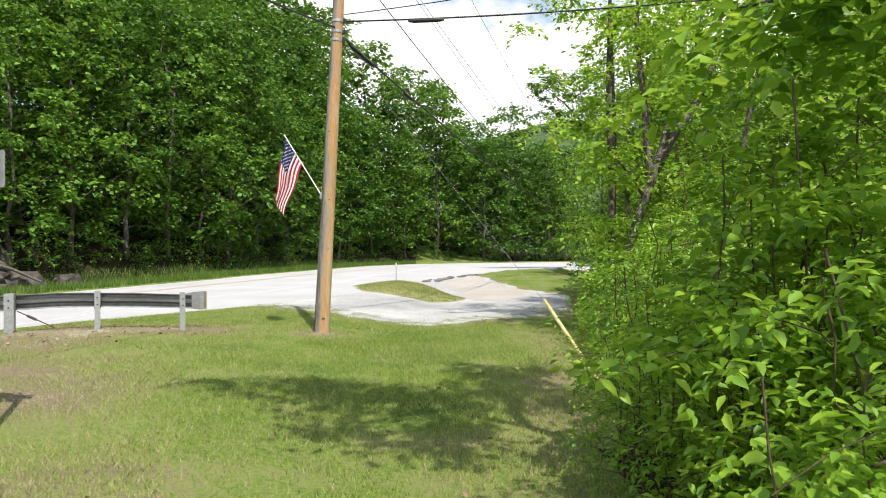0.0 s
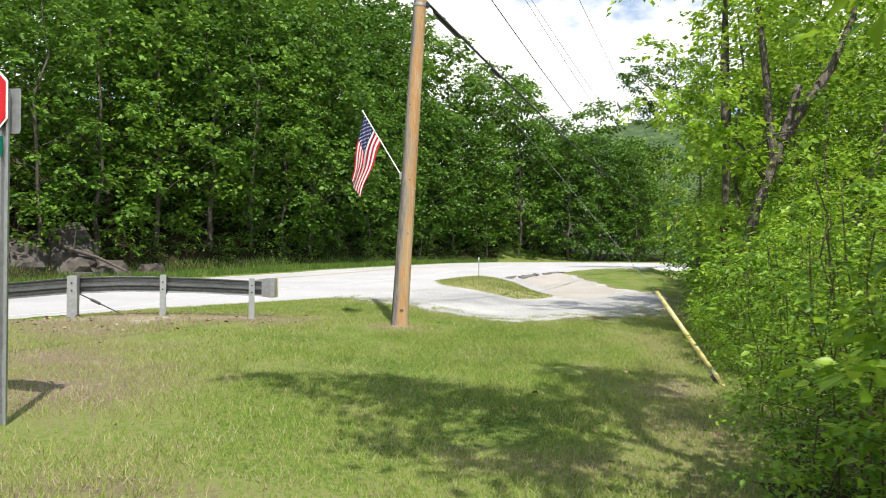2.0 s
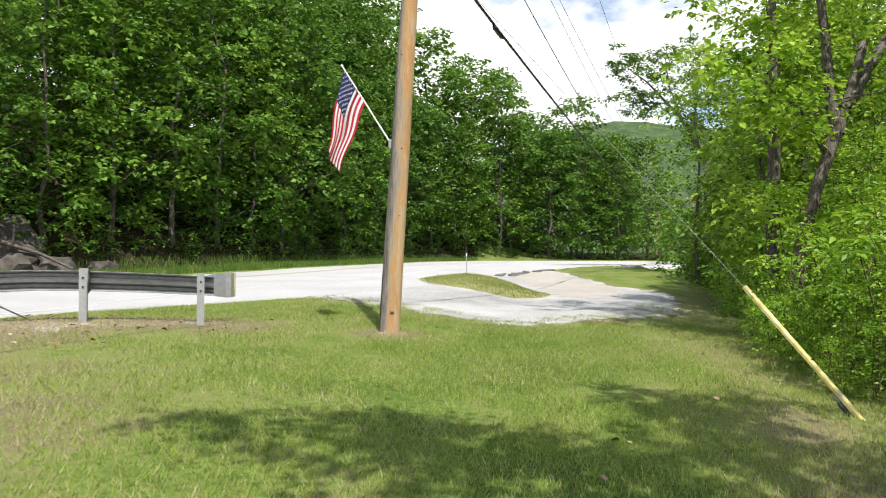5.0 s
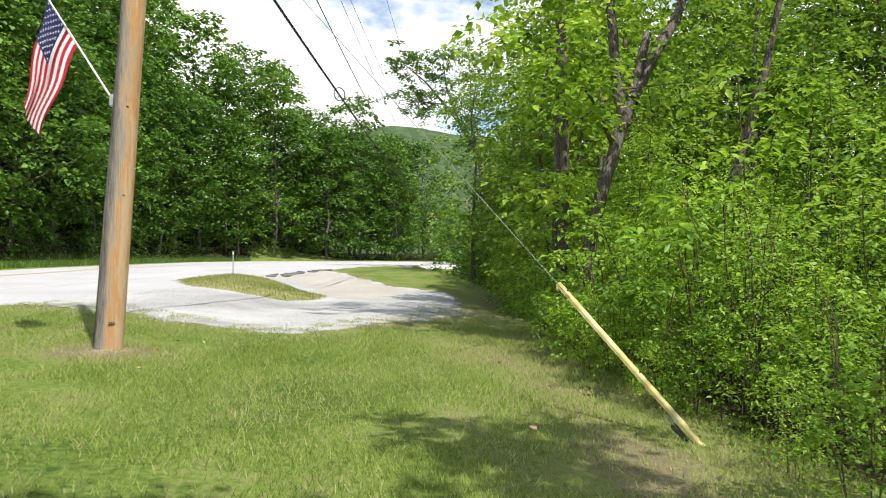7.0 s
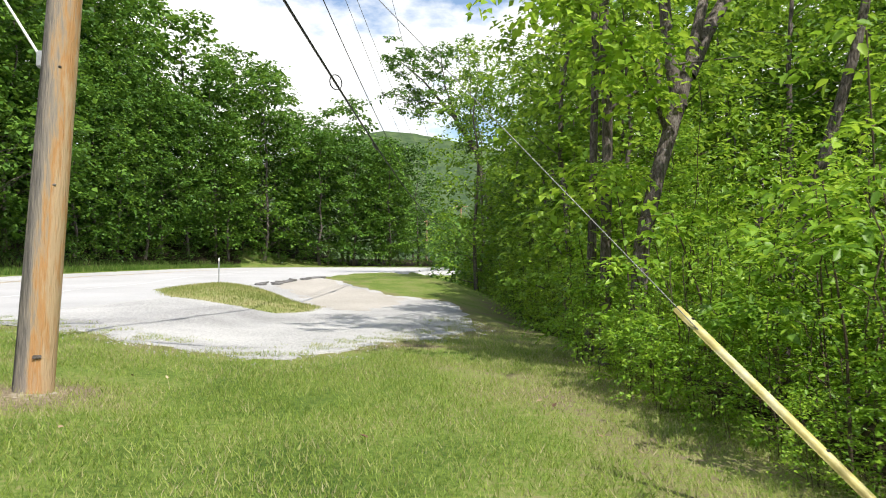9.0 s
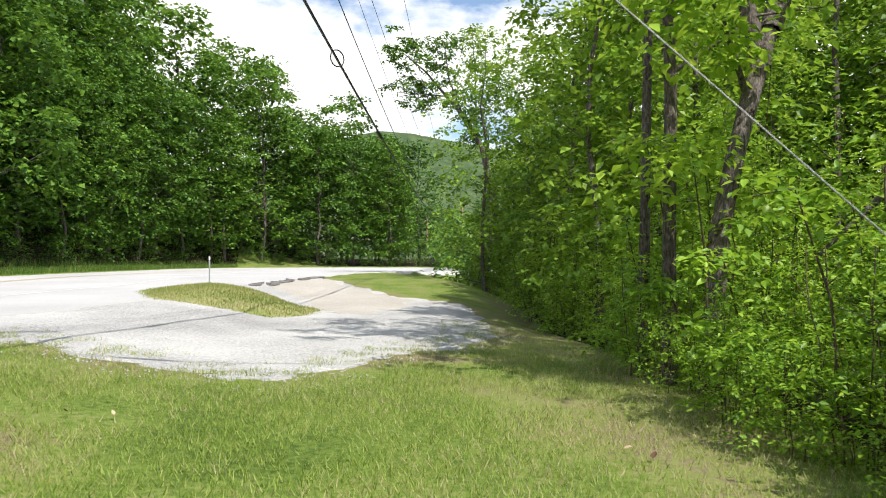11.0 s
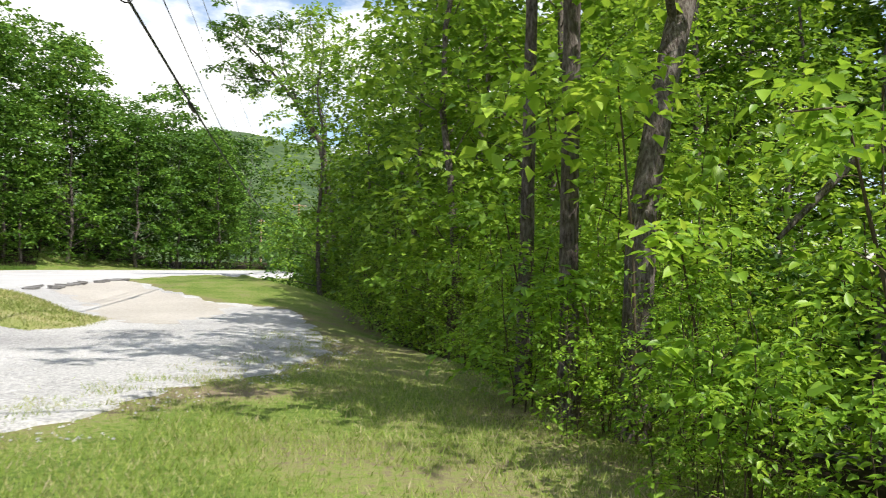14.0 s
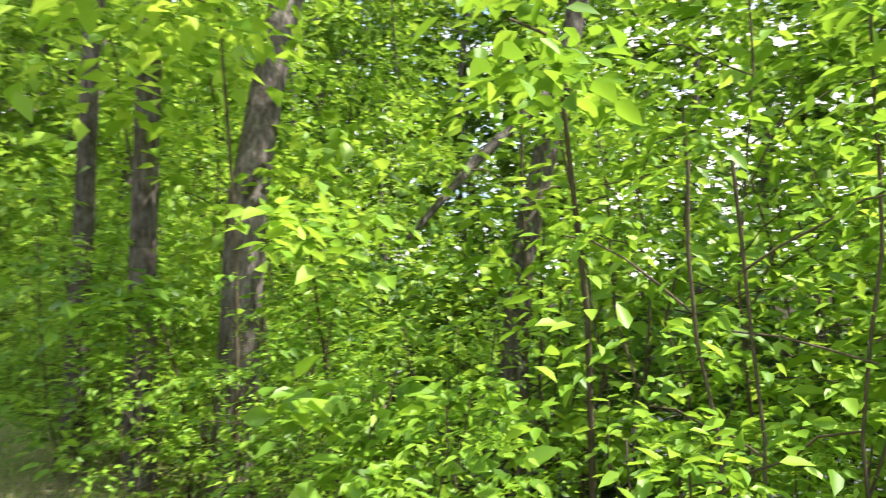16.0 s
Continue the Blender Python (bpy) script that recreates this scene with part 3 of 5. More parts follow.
def forest():
    rnd = random.Random(5)
    line = smooth_line(FAR_EDGE, 1.0, 6)
    line = [p for p in line if p.y > 2 and p.x < 60]
    fronts = [build_tree("maple_tree", 20 + i, 15 + 2 * (i % 3), 4.1, 0.10, 124, 34, 0.33, M_LEAF_FAR, 0.15, "tall leafy green maple at the edge of the roadside woods", clump_r=1.15, wide=0.85) for i in range(4)]
    backs = [build_tree("forest_tree", 40 + i, 20 + 2 * i, 5.2, 0.22, 84, 30, 0.52, M_LEAF_FAR, 0.2, "tall green broadleaf tree on the wooded slope", clump_r=1.6, wide=0.85) for i in range(3)]
    low = [build_tree("roadside_bush", 50 + i, 2.6, 1.5, 0.05, 24, 18, 0.26, M_LEAF_FAR, 0.03, "leafy green bush below the roadside trees", "bush", clump_r=0.6, bark=M_TWIG) for i in range(2)]
    P1, P2, P3 = [], [], []
    stand(line, ((-5.4, 4.0, P1, 0.8, 1.1), (-9.5, 4.6, P1, 1.05, 1.3), (-15.5, 5.2, P2, 1.0, 1.25), (-22, 6.0, P2, 1.1, 1.35), (-31, 8.0, P2, 1.15, 1.4), (-4.6, 1.9, P3, 0.5, 1.25), (-8.0, 3.2, P3, 0.8, 1.6)), rnd)
    stand(line, ((-7.2, 6.5, P1, 0.8, 1.0),), rnd, lambda p: 66 < p.y and p.x < 16)

    P3 += [(13.5, 66, 1.5), (15.5, 72, 1.7), (17.5, 78, 1.9), (19.5, 86, 2.1), (21.5, 95, 2.3), (14.5, 62, 1.5), (16, 67, 1.8), (18.5, 73, 2.0), (23, 103, 2.2)]

    def fit_skyline(places, heights):
        """Fits tree heights to the camera's skyline from (-0.7, 9.3), falling towards the bend."""
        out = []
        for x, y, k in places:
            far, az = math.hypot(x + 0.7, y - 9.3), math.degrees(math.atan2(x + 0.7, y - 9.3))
            # The azimuth gap keeps the far pole in the camera's view.
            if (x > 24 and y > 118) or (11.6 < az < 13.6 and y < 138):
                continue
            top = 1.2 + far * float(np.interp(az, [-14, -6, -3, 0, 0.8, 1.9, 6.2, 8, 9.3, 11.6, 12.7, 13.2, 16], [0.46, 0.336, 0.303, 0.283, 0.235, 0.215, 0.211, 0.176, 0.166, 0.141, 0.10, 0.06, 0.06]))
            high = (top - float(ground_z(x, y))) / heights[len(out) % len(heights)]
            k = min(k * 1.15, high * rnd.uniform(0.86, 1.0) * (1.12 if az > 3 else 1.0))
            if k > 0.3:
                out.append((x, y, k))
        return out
    back = [(27, 150, 0.45), (31, 149, 0.42), (36, 150, 0.45), (41, 150, 0.5), (22, 152, 0.5), (33.5, 156, 0.5), (29, 158, 0.55), (25, 146, 0.4), (28.5, 145, 0.4), (33.5, 146, 0.42)]
    P2 = fit_skyline(P2, (20, 22, 24)) + back
    scatter(fronts, fit_skyline(P1, (15, 17, 19, 15)), "trees along the far side of the road")
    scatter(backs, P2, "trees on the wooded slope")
    scatter(low, P3, "bushes below the roadside trees")


def spot_tree(models, i, x, y, k, group):
    ob = models[i % len(models)]
    c = copy_at(ob, x, y, float(ground_z(x, y)) - 0.05, random.uniform(0, 6.28), k)
    tagged(c, group=group)


def right_woods():
    tall = [build_tree("riverside_tree", 60 + i, 13.0 + 1.5 * i, 3.2, 0.08, 92, 36, 0.23, M_LEAF_MID, 0.13, "tall leafy green tree beside the lawn", clump_r=0.95, wide=0.75) for i in range(3)]
    young = [build_tree("sapling", 70 + i, 5.0 + 0.6 * i, 1.3, 0.10, 46, 30, 0.12, M_LEAF_NEAR, 0.016, "slender leafy sapling at the lawn's edge", clump_r=0.48, bark=M_TWIG, fine=True, wide=0.52, deep=0.3) for i in range(4)]
    bush = [build_tree("shrub", 80 + i, 2.3 + 0.3 * i, 1.1, 0.06, 64, 24, 0.088, M_LEAF_NEAR, 0.012, "dense bright green leafy shrub", "shrub", clump_r=0.36, fine=True, bark=M_TWIG, stems=5, wide=0.55, deep=0.35) for i in range(4)]
    big = [build_tree("broadleaf_sapling", 90 + i, 2.4 + 0.9 * i, 1.0, 0.12, 46, 26, 0.115, M_LEAF_NEAR, 0.012, "young sapling with large pale green leaves", "sapling", clump_r=0.38, fine=True, bark=M_TWIG, stems=3, wide=0.58, deep=0.35) for i in range(2)]
    rnd = random.Random(9)
    edge = [(1.6, -3.0), (1.5, 2.0), (1.3, 5.0), (1.35, 6.8), (1.8, 9), (2.6, 11.2), (3.15, 14), (3.7, 17), (4.45, 19.5), (5.3, 22), (6.5, 28), (9.4, 41), (11.2, 50), (15.5, 62)]
    line = smooth_line(edge, 0.5, 3)
    B, Y, Tt, L = [], [], [], []
    def open_view(p):
        """Kept free: the guy's foot, and the gap before the forked tree."""
        ax, ay, bx, by = 1.6, 13.4, 4.6, 18.6
        k = max(0, min(1, ((p.x - ax) * (bx - ax) + (p.y - ay) * (by - ay)) / ((bx - ax) ** 2 + (by - ay) ** 2)))
        return math.hypot(p.x - ax - k * (bx - ax), p.y - ay - k * (by - ay)) > 1.2

    def free(p):
        return (p - Vector((2.5, 12.4))).length > 0.9
    stand(line, ((0.3, 1.2, B, 0.42, 0.7),), rnd, lambda p: 1.6 < p.y < 25 and free(p))
    stand(line, ((1.2, 1.7, B, 0.65, 0.95), (2.6, 2.6, B, 0.8, 1.15)), rnd, lambda p: 1.6 < p.y < 25 and free(p) and open_view(p))
    stand(line, ((0.5, 1.8, B, 0.8, 1.2),), rnd, lambda p: p.y > 25)
    stand(line, ((1.8, 3.0, Y, 0.55, 0.9), (3.5, 3.3, Y, 0.8, 1.15), (5.6, 2.7, Y, 0.9, 1.35)), rnd, lambda p: (p.y > 14.5 or (p.x > 6 and p.y > 9)) and open_view(p))
    stand(line, ((0.9, 2.3, Y, 0.5, 0.85), (2.4, 2.4, Y, 0.7, 1.1)), rnd, lambda p: 20.5 < p.y < 33)
    stand(line, ((4.8, 3.2, B, 1.0, 1.5),), rnd, lambda p: 9 < p.y < 25)
    stand(line, ((1.9, 3.4, Tt, 0.75, 0.95), (4.0, 3.4, Tt, 0.9, 1.1), (8.5, 4.2, Tt, 1.0, 1.25), (14, 5, Tt, 1.1, 1.3)), rnd, lambda p: p.y > 25.5)
    stand(line, ((8.0, 4.4, Tt, 0.6, 0.85), (15.5, 4.4, Tt, 0.95, 1.2), (19.5, 4.6, Tt, 1.1, 1.35)), rnd, lambda p: 3 < p.y < 46)
    Tt += [(6.9, 27.2, 0.8), (8.6, 10.0, 0.62), (9.2, 14.5, 0.7), (10.3, 47, 0.9), (12.3, 53, 1.0), (13.6, 60, 0.36), (15.0, 65, 0.36), (16.6, 70, 0.40), (18.4, 78, 0.42), (20.6, 88, 0.45)]
    stand(line, ((0.9, 2.6, L, 0.7, 1.05), (2.2, 2.8, L, 0.9, 1.3)), rnd, lambda p: 13.5 < p.y < 30 and free(p) and open_view(p))
    L += [(2.35, 4.9, 0.75), (2.75, 5.6, 1.1), (2.2, 4.2, 0.55), (2.95, 5.1, 1.2), (2.5, 4.4, 0.9), (2.6, 6.6, 0.6)]
    B += [(3.45, 11.9, 0.5), (3.6, 12.7, 0.55), (3.3, 11.2, 0.45), (3.25, 13.4, 0.4), (4.3, 12.2, 0.75)]
    stand(line, ((0.05, 1.0, B, 0.24, 0.4),), rnd, lambda p: 11 < p.y < 25 and free(p))
    L += [(3.9, 18.0, 0.6), (3.5, 17.1, 0.55), (4.05, 19.3, 0.7), (3.3, 16.2, 0.5), (4.3, 18.3, 0.75), (4.4, 20.6, 0.8)]
    def cap(places):
        """Low growth before the forked tree, so that its trunk shows."""
        out = []
        for x, y, k in places:
            s_ = max(0, min(1, ((x - 0.8) * 3.9 + (y - 14.6) * 4.8) / 38.25))
            out.append((x, y, min(k, 0.42) if math.hypot(x - 0.8 - 3.9 * s_, y - 14.6 - 4.8 * s_) < 1.15 and s_ < 0.97 else k))
        return out
    B, L = cap(B), cap(L)
    L += [(1.2, 2.15, 0.46), (1.75, 3.5, 0.62), (1.5, 4.2, 0.55), (2.1, 3.0, 0.75), (1.95, 4.6, 0.8)]
    D = []
    stand(line, ((6.5, 1.7, D, 1.0, 1.7), (8.2, 2.0, D, 1.1, 1.7)), rnd, lambda p: 6 < p.y < 27)
    for i, (x, y, k) in enumerate(D):
        spot_tree([bpy.data.objects["roadside_bush"]], i, x, y, k, "bushes on the river bank")
    bank = bpy.data.objects["forest_tree"]
    for i in range(13):
        spot_tree([bank], i, 26 + 4 * (i % 2) + rnd.uniform(-1, 1), -6 + 5.2 * i, rnd.uniform(0.8, 1.05), "trees on the far river bank")
    scatter(big, L, "large-leaved saplings at the lawn's edge")
    scatter(bush, B, "shrubs along the lawn's edge")
    scatter(young, Y, "saplings behind the shrubs")
    scatter(tall, Tt, "tall trees beside the river")


forest()
right_woods()


def tree_lines(name, label, lines, clumps, seed, leaf, per, rad, mat=None, fine=False, bark=None):
    """A tree given by its own trunk and limbs, with leafy sprays at the ends."""
    rng = np.random.default_rng(seed)
    root = new(name)
    fine_lines = []
    for line in lines:
        out = []
        for (p, r), (q, t) in zip(line, line[1:]):
            n = max(1, int((Vector(q) - Vector(p)).length / 0.22))
            out += [(tuple(Vector(p).lerp(Vector(q), i / n)), r + (t - r) * i / n) for i in range(n)]
        fine_lines.append(out + [line[-1]])
    v, f = tubes(fine_lines, 14 if bark is None else 6, True)
    put("trunk", v, f, bark or M_BARK, root, smooth=True)
    V, Fc, n = [], [], 0
    for c in clumps:
        away = rng.normal(0, 1, 3)
        a, b = sprays(rng, c, away, int(per * rng.uniform(0.7, 1.3)), rad * rng.uniform(1.0, 1.7), leaf, 0.6, 7, fine)
        V.append(a)
        Fc.append(b + n)
        n += len(a)
    put("crown", np.concatenate(V), np.concatenate(Fc), mat or M_LEAF_NEAR, root)
    return tagged(root, label, "tree")


def own_trees():
    rng = np.random.default_rng(4)
    main = [[((4.42, 18.78, -0.9), 0.17), ((4.5, 18.82, -0.2), 0.125), ((4.66, 18.92, 1.4), 0.108), ((4.98, 19.02, 2.5), 0.104), ((5.35, 19.12, 3.5), 0.108), ((5.6, 19.2, 4.1), 0.10)],
            [((5.45, 19.15, 3.6), 0.11), ((5.36, 19.35, 4.6), 0.09), ((5.36, 19.5, 5.6), 0.08), ((5.2, 19.7, 7.5), 0.06), ((5.3, 19.9, 9.5), 0.02)],
            [((5.6, 19.2, 4.1), 0.125), ((6.2, 19.55, 5.0), 0.11), ((7.0, 20.0, 6.0), 0.09), ((7.7, 20.4, 7.4), 0.06), ((8.0, 20.7, 9.5), 0.02)],
            [((5.55, 19.2, 4.0), 0.09), ((5.85, 19.35, 4.8), 0.08), ((6.1, 19.5, 5.5), 0.07), ((6.12, 19.5, 5.52), 0.01)],
            [((5.2, 19.1, 3.2), 0.04), ((4.5, 18.6, 4.0), 0.025), ((3.7, 18.2, 4.5), 0.008)]]
    main = [[((x + 0.18, y + 0.42, z), r * 1.12) for (x, y, z), r in line] for line in main]
    cl = [(5.3 + rng.normal(0, 1.3), 19.8 + rng.normal(0, 1.2), rng.uniform(6.5, 10.5)) for _ in range(22)] + [(7.8 + rng.normal(0, 1.2), 20.5 + rng.normal(0, 1.1), rng.uniform(6.5, 10.5)) for _ in range(22)] + [(3.9 + rng.normal(0, 0.5), 18.4 + rng.normal(0, 0.5), rng.uniform(3.9, 4.9)) for _ in range(5)]
    tree_lines("forked_tree", "old forked grey-barked tree with a snapped stub", main, cl, 4, 0.17, 75, 0.55)
    trunk = [((3.9, 3.4, -1.2), 0.16), ((3.7, 3.6, 1.5), 0.13), ((3.2, 4.1, 4.2), 0.11), ((2.4, 4.7, 6.2), 0.08)]
    over = [trunk, [((2.4, 4.7, 6.2), 0.08), ((1.2, 5.2, 7.3), 0.05), ((-0.2, 5.7, 8.0), 0.03), ((-1.4, 6.3, 8.5), 0.01)],
            [((2.4, 4.7, 6.2), 0.07), ((2.5, 6.3, 7.2), 0.05), ((2.6, 8.0, 8.0), 0.02)], [((1.2, 5.2, 7.3), 0.04), ((1.3, 3.6, 8.2), 0.015)], [((3.4, 3.9, 3.2), 0.05), ((3.0, 4.5, 3.5), 0.03), ((2.1, 5.3, 3.5), 0.01)], [((3.0, 4.3, 4.8), 0.05), ((2.9, 2.8, 5.8), 0.03), ((2.6, 1.0, 6.5), 0.01)], [((2.4, 4.7, 6.2), 0.05), ((2.9, 4.9, 8.5), 0.03), ((3.2, 5.0, 10.5), 0.01)]]
    cl = []
    # Upper lobes are out of view, placed to shade the lawn and shrubs.
    for cx, cy, cz, rx, ry, rz, count in ((0.25, 5.5, 8.1, 1.5, 0.8, 0.6, 26), (1.45, 3.6, 8.0, 0.9, 1.5, 0.7, 26), (3.0, 7.6, 7.9, 0.9, 0.7, 0.5, 14), (3.4, 4.6, 9.3, 1.1, 1.3, 1.2, 24), (2.9, 0.8, 6.4, 1.2, 1.1, 0.8, 28), (2.4, 5.1, 3.3, 0.7, 1.0, 0.5, 18)):
        for _ in range(count):
            w, q = rng.uniform(0, 6.283), rng.uniform(0, 1) ** 0.5
            cl.append((cx + rx * q * math.cos(w), cy + ry * q * math.sin(w), cz + rng.uniform(-1, 1) * rz))
    tree_lines("overhanging_maple", "leafy tree leaning out over the lawn, with unseen crown added for shade", over, cl, 77, 0.17, 60, 0.45)
    second = [[((4.6, 20.05, -0.9), 0.12), ((4.62, 20.1, 1.0), 0.09), ((4.66, 20.12, 3.5), 0.085), ((4.6, 20.2, 6), 0.075), ((4.7, 20.2, 10), 0.03)], [((4.64, 20.1, 3.6), 0.035), ((5.6, 19.6, 4.3), 0.02), ((6.6, 19.2, 4.4), 0.006)]]
    tree_lines("straight_tree", "slim straight dark-barked tree beside the lawn", second, [(4.7 + rng.normal(0, 1.4), 20.4 + rng.normal(0, 1.4), rng.uniform(6.0, 11)) for _ in range(30)] + [(4.15 + rng.normal(0, 0.4), 19.3 + rng.normal(0, 0.5), rng.uniform(1.6, 6.4)) for _ in range(20)], 5, 0.17, 75, 0.55)
    third = [[((5.0, 21.5, -0.9), 0.11), ((5.0, 21.4, 2.0), 0.075), ((5.05, 21.4, 5), 0.065), ((5.0, 21.6, 9.5), 0.03)]]
    tree_lines("straight_tree", "slim straight dark-barked tree beside the lawn", third, [(5.2 + rng.normal(0, 1.4), 21.8 + rng.normal(0, 1.3), rng.uniform(5.5, 11)) for _ in range(34)], 6, 0.17, 70, 0.55)
    lean = [[((6.3, 18.2, -1.4), 0.12), ((6.43, 18.14, 1.0), 0.1), ((6.85, 18.0, 2.4), 0.09), ((7.3, 17.8, 4.2), 0.07), ((7.8, 17.6, 7), 0.02)], [((5.7, 18.65, 1.2), 0.02), ((6.25, 18.42, 1.8), 0.04), ((6.9, 18.0, 2.5), 0.05)]]
    # The last 30 sprays are added overhead to shade the thicket below.
    tree_lines("leaning_tree", "dark leaning tree among the riverside shrubs, with overhead sprays added for shade", lean, [(7.5 + rng.normal(0, 1.2), 17.6 + rng.normal(0, 1.2), rng.uniform(4.5, 8.5)) for _ in range(24)] + [(7.3 + rng.normal(0, 1.5), 15.6 + rng.normal(0, 1.3), rng.uniform(6, 8.8)) for _ in range(30)], 7, 0.15, 60, 0.5)
    high = [[((15.5, 60, -0.8), 0.3), ((15.0, 60, 5), 0.24), ((14.0, 60, 9), 0.18), ((12.3, 60, 11.5), 0.12), ((10, 60, 14), 0.06), ((8, 60, 15.5), 0.02)],
            [((12.6, 60, 11.2), 0.08), ((11.5, 59.5, 13.5), 0.05), ((11, 59, 16), 0.02)], [((11.5, 60, 12.4), 0.06), ((9.5, 60.3, 12.6), 0.03), ((8.0, 60.2, 12.2), 0.015)], [((13.6, 60, 9.6), 0.08), ((13.2, 59, 14), 0.04), ((13, 59, 16.5), 0.02)]]
    cl = [(x + rng.normal(0, 0.5), 60 + rng.normal(0, 0.8), z + rng.normal(0, 0.45)) for x, z in ((8, 15.6), (9, 15), (10, 14.6), (11, 16), (11.2, 14.6), (8.2, 12.3), (9.3, 12.8), (12, 13.4), (13, 16.4), (13.2, 14.4), (12.6, 12), (13.6, 11), (7.6, 14.6), (10.3, 12.2), (14, 12.8), (13.4, 9.8)) for _ in range(6)]
    tree_lines("overhanging_tree", "tall sparse tree leaning out over the road", high, cl, 8, 0.26, 62, 0.5, M_LEAF_FAR)


own_trees()


def bough_sapling(i, x, y, z, dx, dy):
    """A slender stem that bends over and carries a drooping head of large leaves."""
    rng = np.random.default_rng(300 + i)
    low = float(ground_z(x + dx, y + dy)) - 0.1
    stem = [((x + dx, y + dy, low), 0.016), ((x + dx * 0.85, y + dy * 0.85, low + (z - low) * 0.6), 0.012), ((x + dx * 0.4, y + dy * 0.4, z + 0.08), 0.008), ((x - dx * 0.1, y - dy * 0.1, z), 0.004)]
    cl = [(x + dx * w + rng.normal(0, 0.13), y + dy * w + rng.normal(0, 0.13), z + 0.05 - 0.2 * abs(w - 0.3) + rng.normal(0, 0.07)) for w in np.linspace(-0.15, 0.75, 8)]
    ob = tree_lines("broadleaf_sapling", "bent sapling with a drooping head of large bright leaves", [stem], cl, 300 + i, 0.108, 24, 0.2, M_LEAF_NEAR, True, M_TWIG)
    tagged(ob, category="sapling", group="large-leaved saplings at the lawn's edge")


for i, (x, y, z, dx, dy) in enumerate(((3.7, 17.9, 1.1, 0.7, 0.3), (3.45, 17.2, 0.42, 0.5, 0.2), (3.4, 16.65, 1.65, 0.9, 0.1), (3.9, 18.7, 2.3, 0.6, 0.3), (3.95, 19.4, 0.75, 0.7, 0.2), (4.2, 20.3, 2.6, 0.7, 0.1), (4.6, 21.6, 1.6, 0.6, 0.2),
                                     (1.25, 2.3, 1.02, 0.6, 0.1), (1.55, 3.5, 1.35, 0.7, 0.1), (1.2, 4.0, 1.15, 0.7, 0.2), (1.95, 3.9, 1.95, 0.6, 0.2), (2.2, 4.7, 2.4, 0.6, 0.1), (1.5, 5.3, 1.0, 0.6, 0.1), (3.0, 13.6, 1.3, 0.6, 0.3), (3.2, 14.8, 0.7, 0.6, 0.2))):
    bough_sapling(i, x, y, z, dx, dy)


def hash_grass(name, label, n, area, weight, height, width, mat, seed, zf, lean=0.5):
    rng = np.random.default_rng(seed)
    x, y = rng.uniform(area[0], area[1], n), rng.uniform(area[2], area[3], n)
    keep = rng.uniform(0, 1, n) < weight(x, y)
    x, y = x[keep], y[keep]
    z = zf(x, y)
    n = len(x)
    h = height * rng.uniform(0.5, 1.4, n)
    a = rng.uniform(0, 6.283, n)
    w = width * rng.uniform(0.7, 1.3, n)
    b = rng.uniform(0, 6.283, n)
    o = np.stack([np.cos(b), np.sin(b)], 1) * (h * lean * rng.uniform(0.2, 1.2, n))[:, None]
    p0 = np.stack([x - np.cos(a) * w, y - np.sin(a) * w, z - 0.01], 1)
    p1 = np.stack([x + np.cos(a) * w, y + np.sin(a) * w, z - 0.01], 1)
    p2 = np.stack([x + o[:, 0], y + o[:, 1], z + h], 1)
    V = np.stack([p0, p1, p2], 1).reshape(-1, 3)
    ob = put(name, V, np.arange(3 * n).reshape(-1, 3), mat)
    mark_dry(ob, V)
    return tagged(ob, label, "grass", kind="stuff")


def noise_at(x, y, k, seed):
    return np.array([noise.noise((a * k, b * k, seed)) for a, b in zip(x, y)])


def lawn_weight(x, y):
    edge = np.interp(y, [0, 6.6, 11, 14.5, 18, 22.5, 28, 41], [1.5, 1.7, 3.2, 3.9, 4.9, 6.2, 7.0, 9.8])
    d = np.hypot(x + 0.4, (y - np.clip(y, 2, 17)))
    w = np.clip(1.15 - d / 11, 0.12, 1) * np.interp(y, [2, 5, 20, 32], [0.7, 1, 1, 0.35])
    w = np.where((x < edge), w, 0)
    road = inside(ROAD_POLY, x, y)
    pull = inside(PULL_POLY, x, y)
    rim = line_dist(LAWN_EDGE, x, y)
    tuft = noise_at(x, y, 2.2, 3) > 0.05
    w = np.where(pull, np.where((rim < 1.4) & tuft, 1 - rim / 1.4, 0), w)
    bald = noise_at(x, y, 0.75, 8) + 0.5 * noise_at(x, y, 2.3, 5)
    w = w * np.clip(1.0 - np.clip(bald - 0.12, 0, 1) * 2.2, 0.15, 1)
    w = w * np.clip(1.15 - 3.2 * np.clip(dryness(x, y), 0, 1), 0.42, 1)
    return np.where(road, 0, w)


def turf_z(x, y):
    return np.where(inside(PULL_POLY, x, y), pull_z(x, y), ground_z(x, y))


hash_grass("lawn_grass", "short mown grass, green with dry straw-coloured patches", 600000, (-10, 5.5, 1.5, 30), lawn_weight, 0.045, 0.0040, M_BLADE, 3, turf_z, 1.1)
hash_grass("island_grass", "thin dry grass on the low island", 18000, (-5.0, 1.3, 29.4, 39.4), lambda x, y: inside(ISLAND, x, y) * 1.0, 0.07, 0.012, M_DRY, 4, lambda x, y: mound(ISLAND, 0.27, x, y, pull_z), 0.8)


def verge_weight(x, y):
    d = line_dist(FAR_EDGE, x, y)
    left = x < np.interp(y, [p[1] for p in FAR_EDGE[:10]], [p[0] for p in FAR_EDGE[:10]])
    return np.where(left & (d > 0.25) & (d < 4.4), np.clip(1.2 - d / 6, 0, 1), 0)


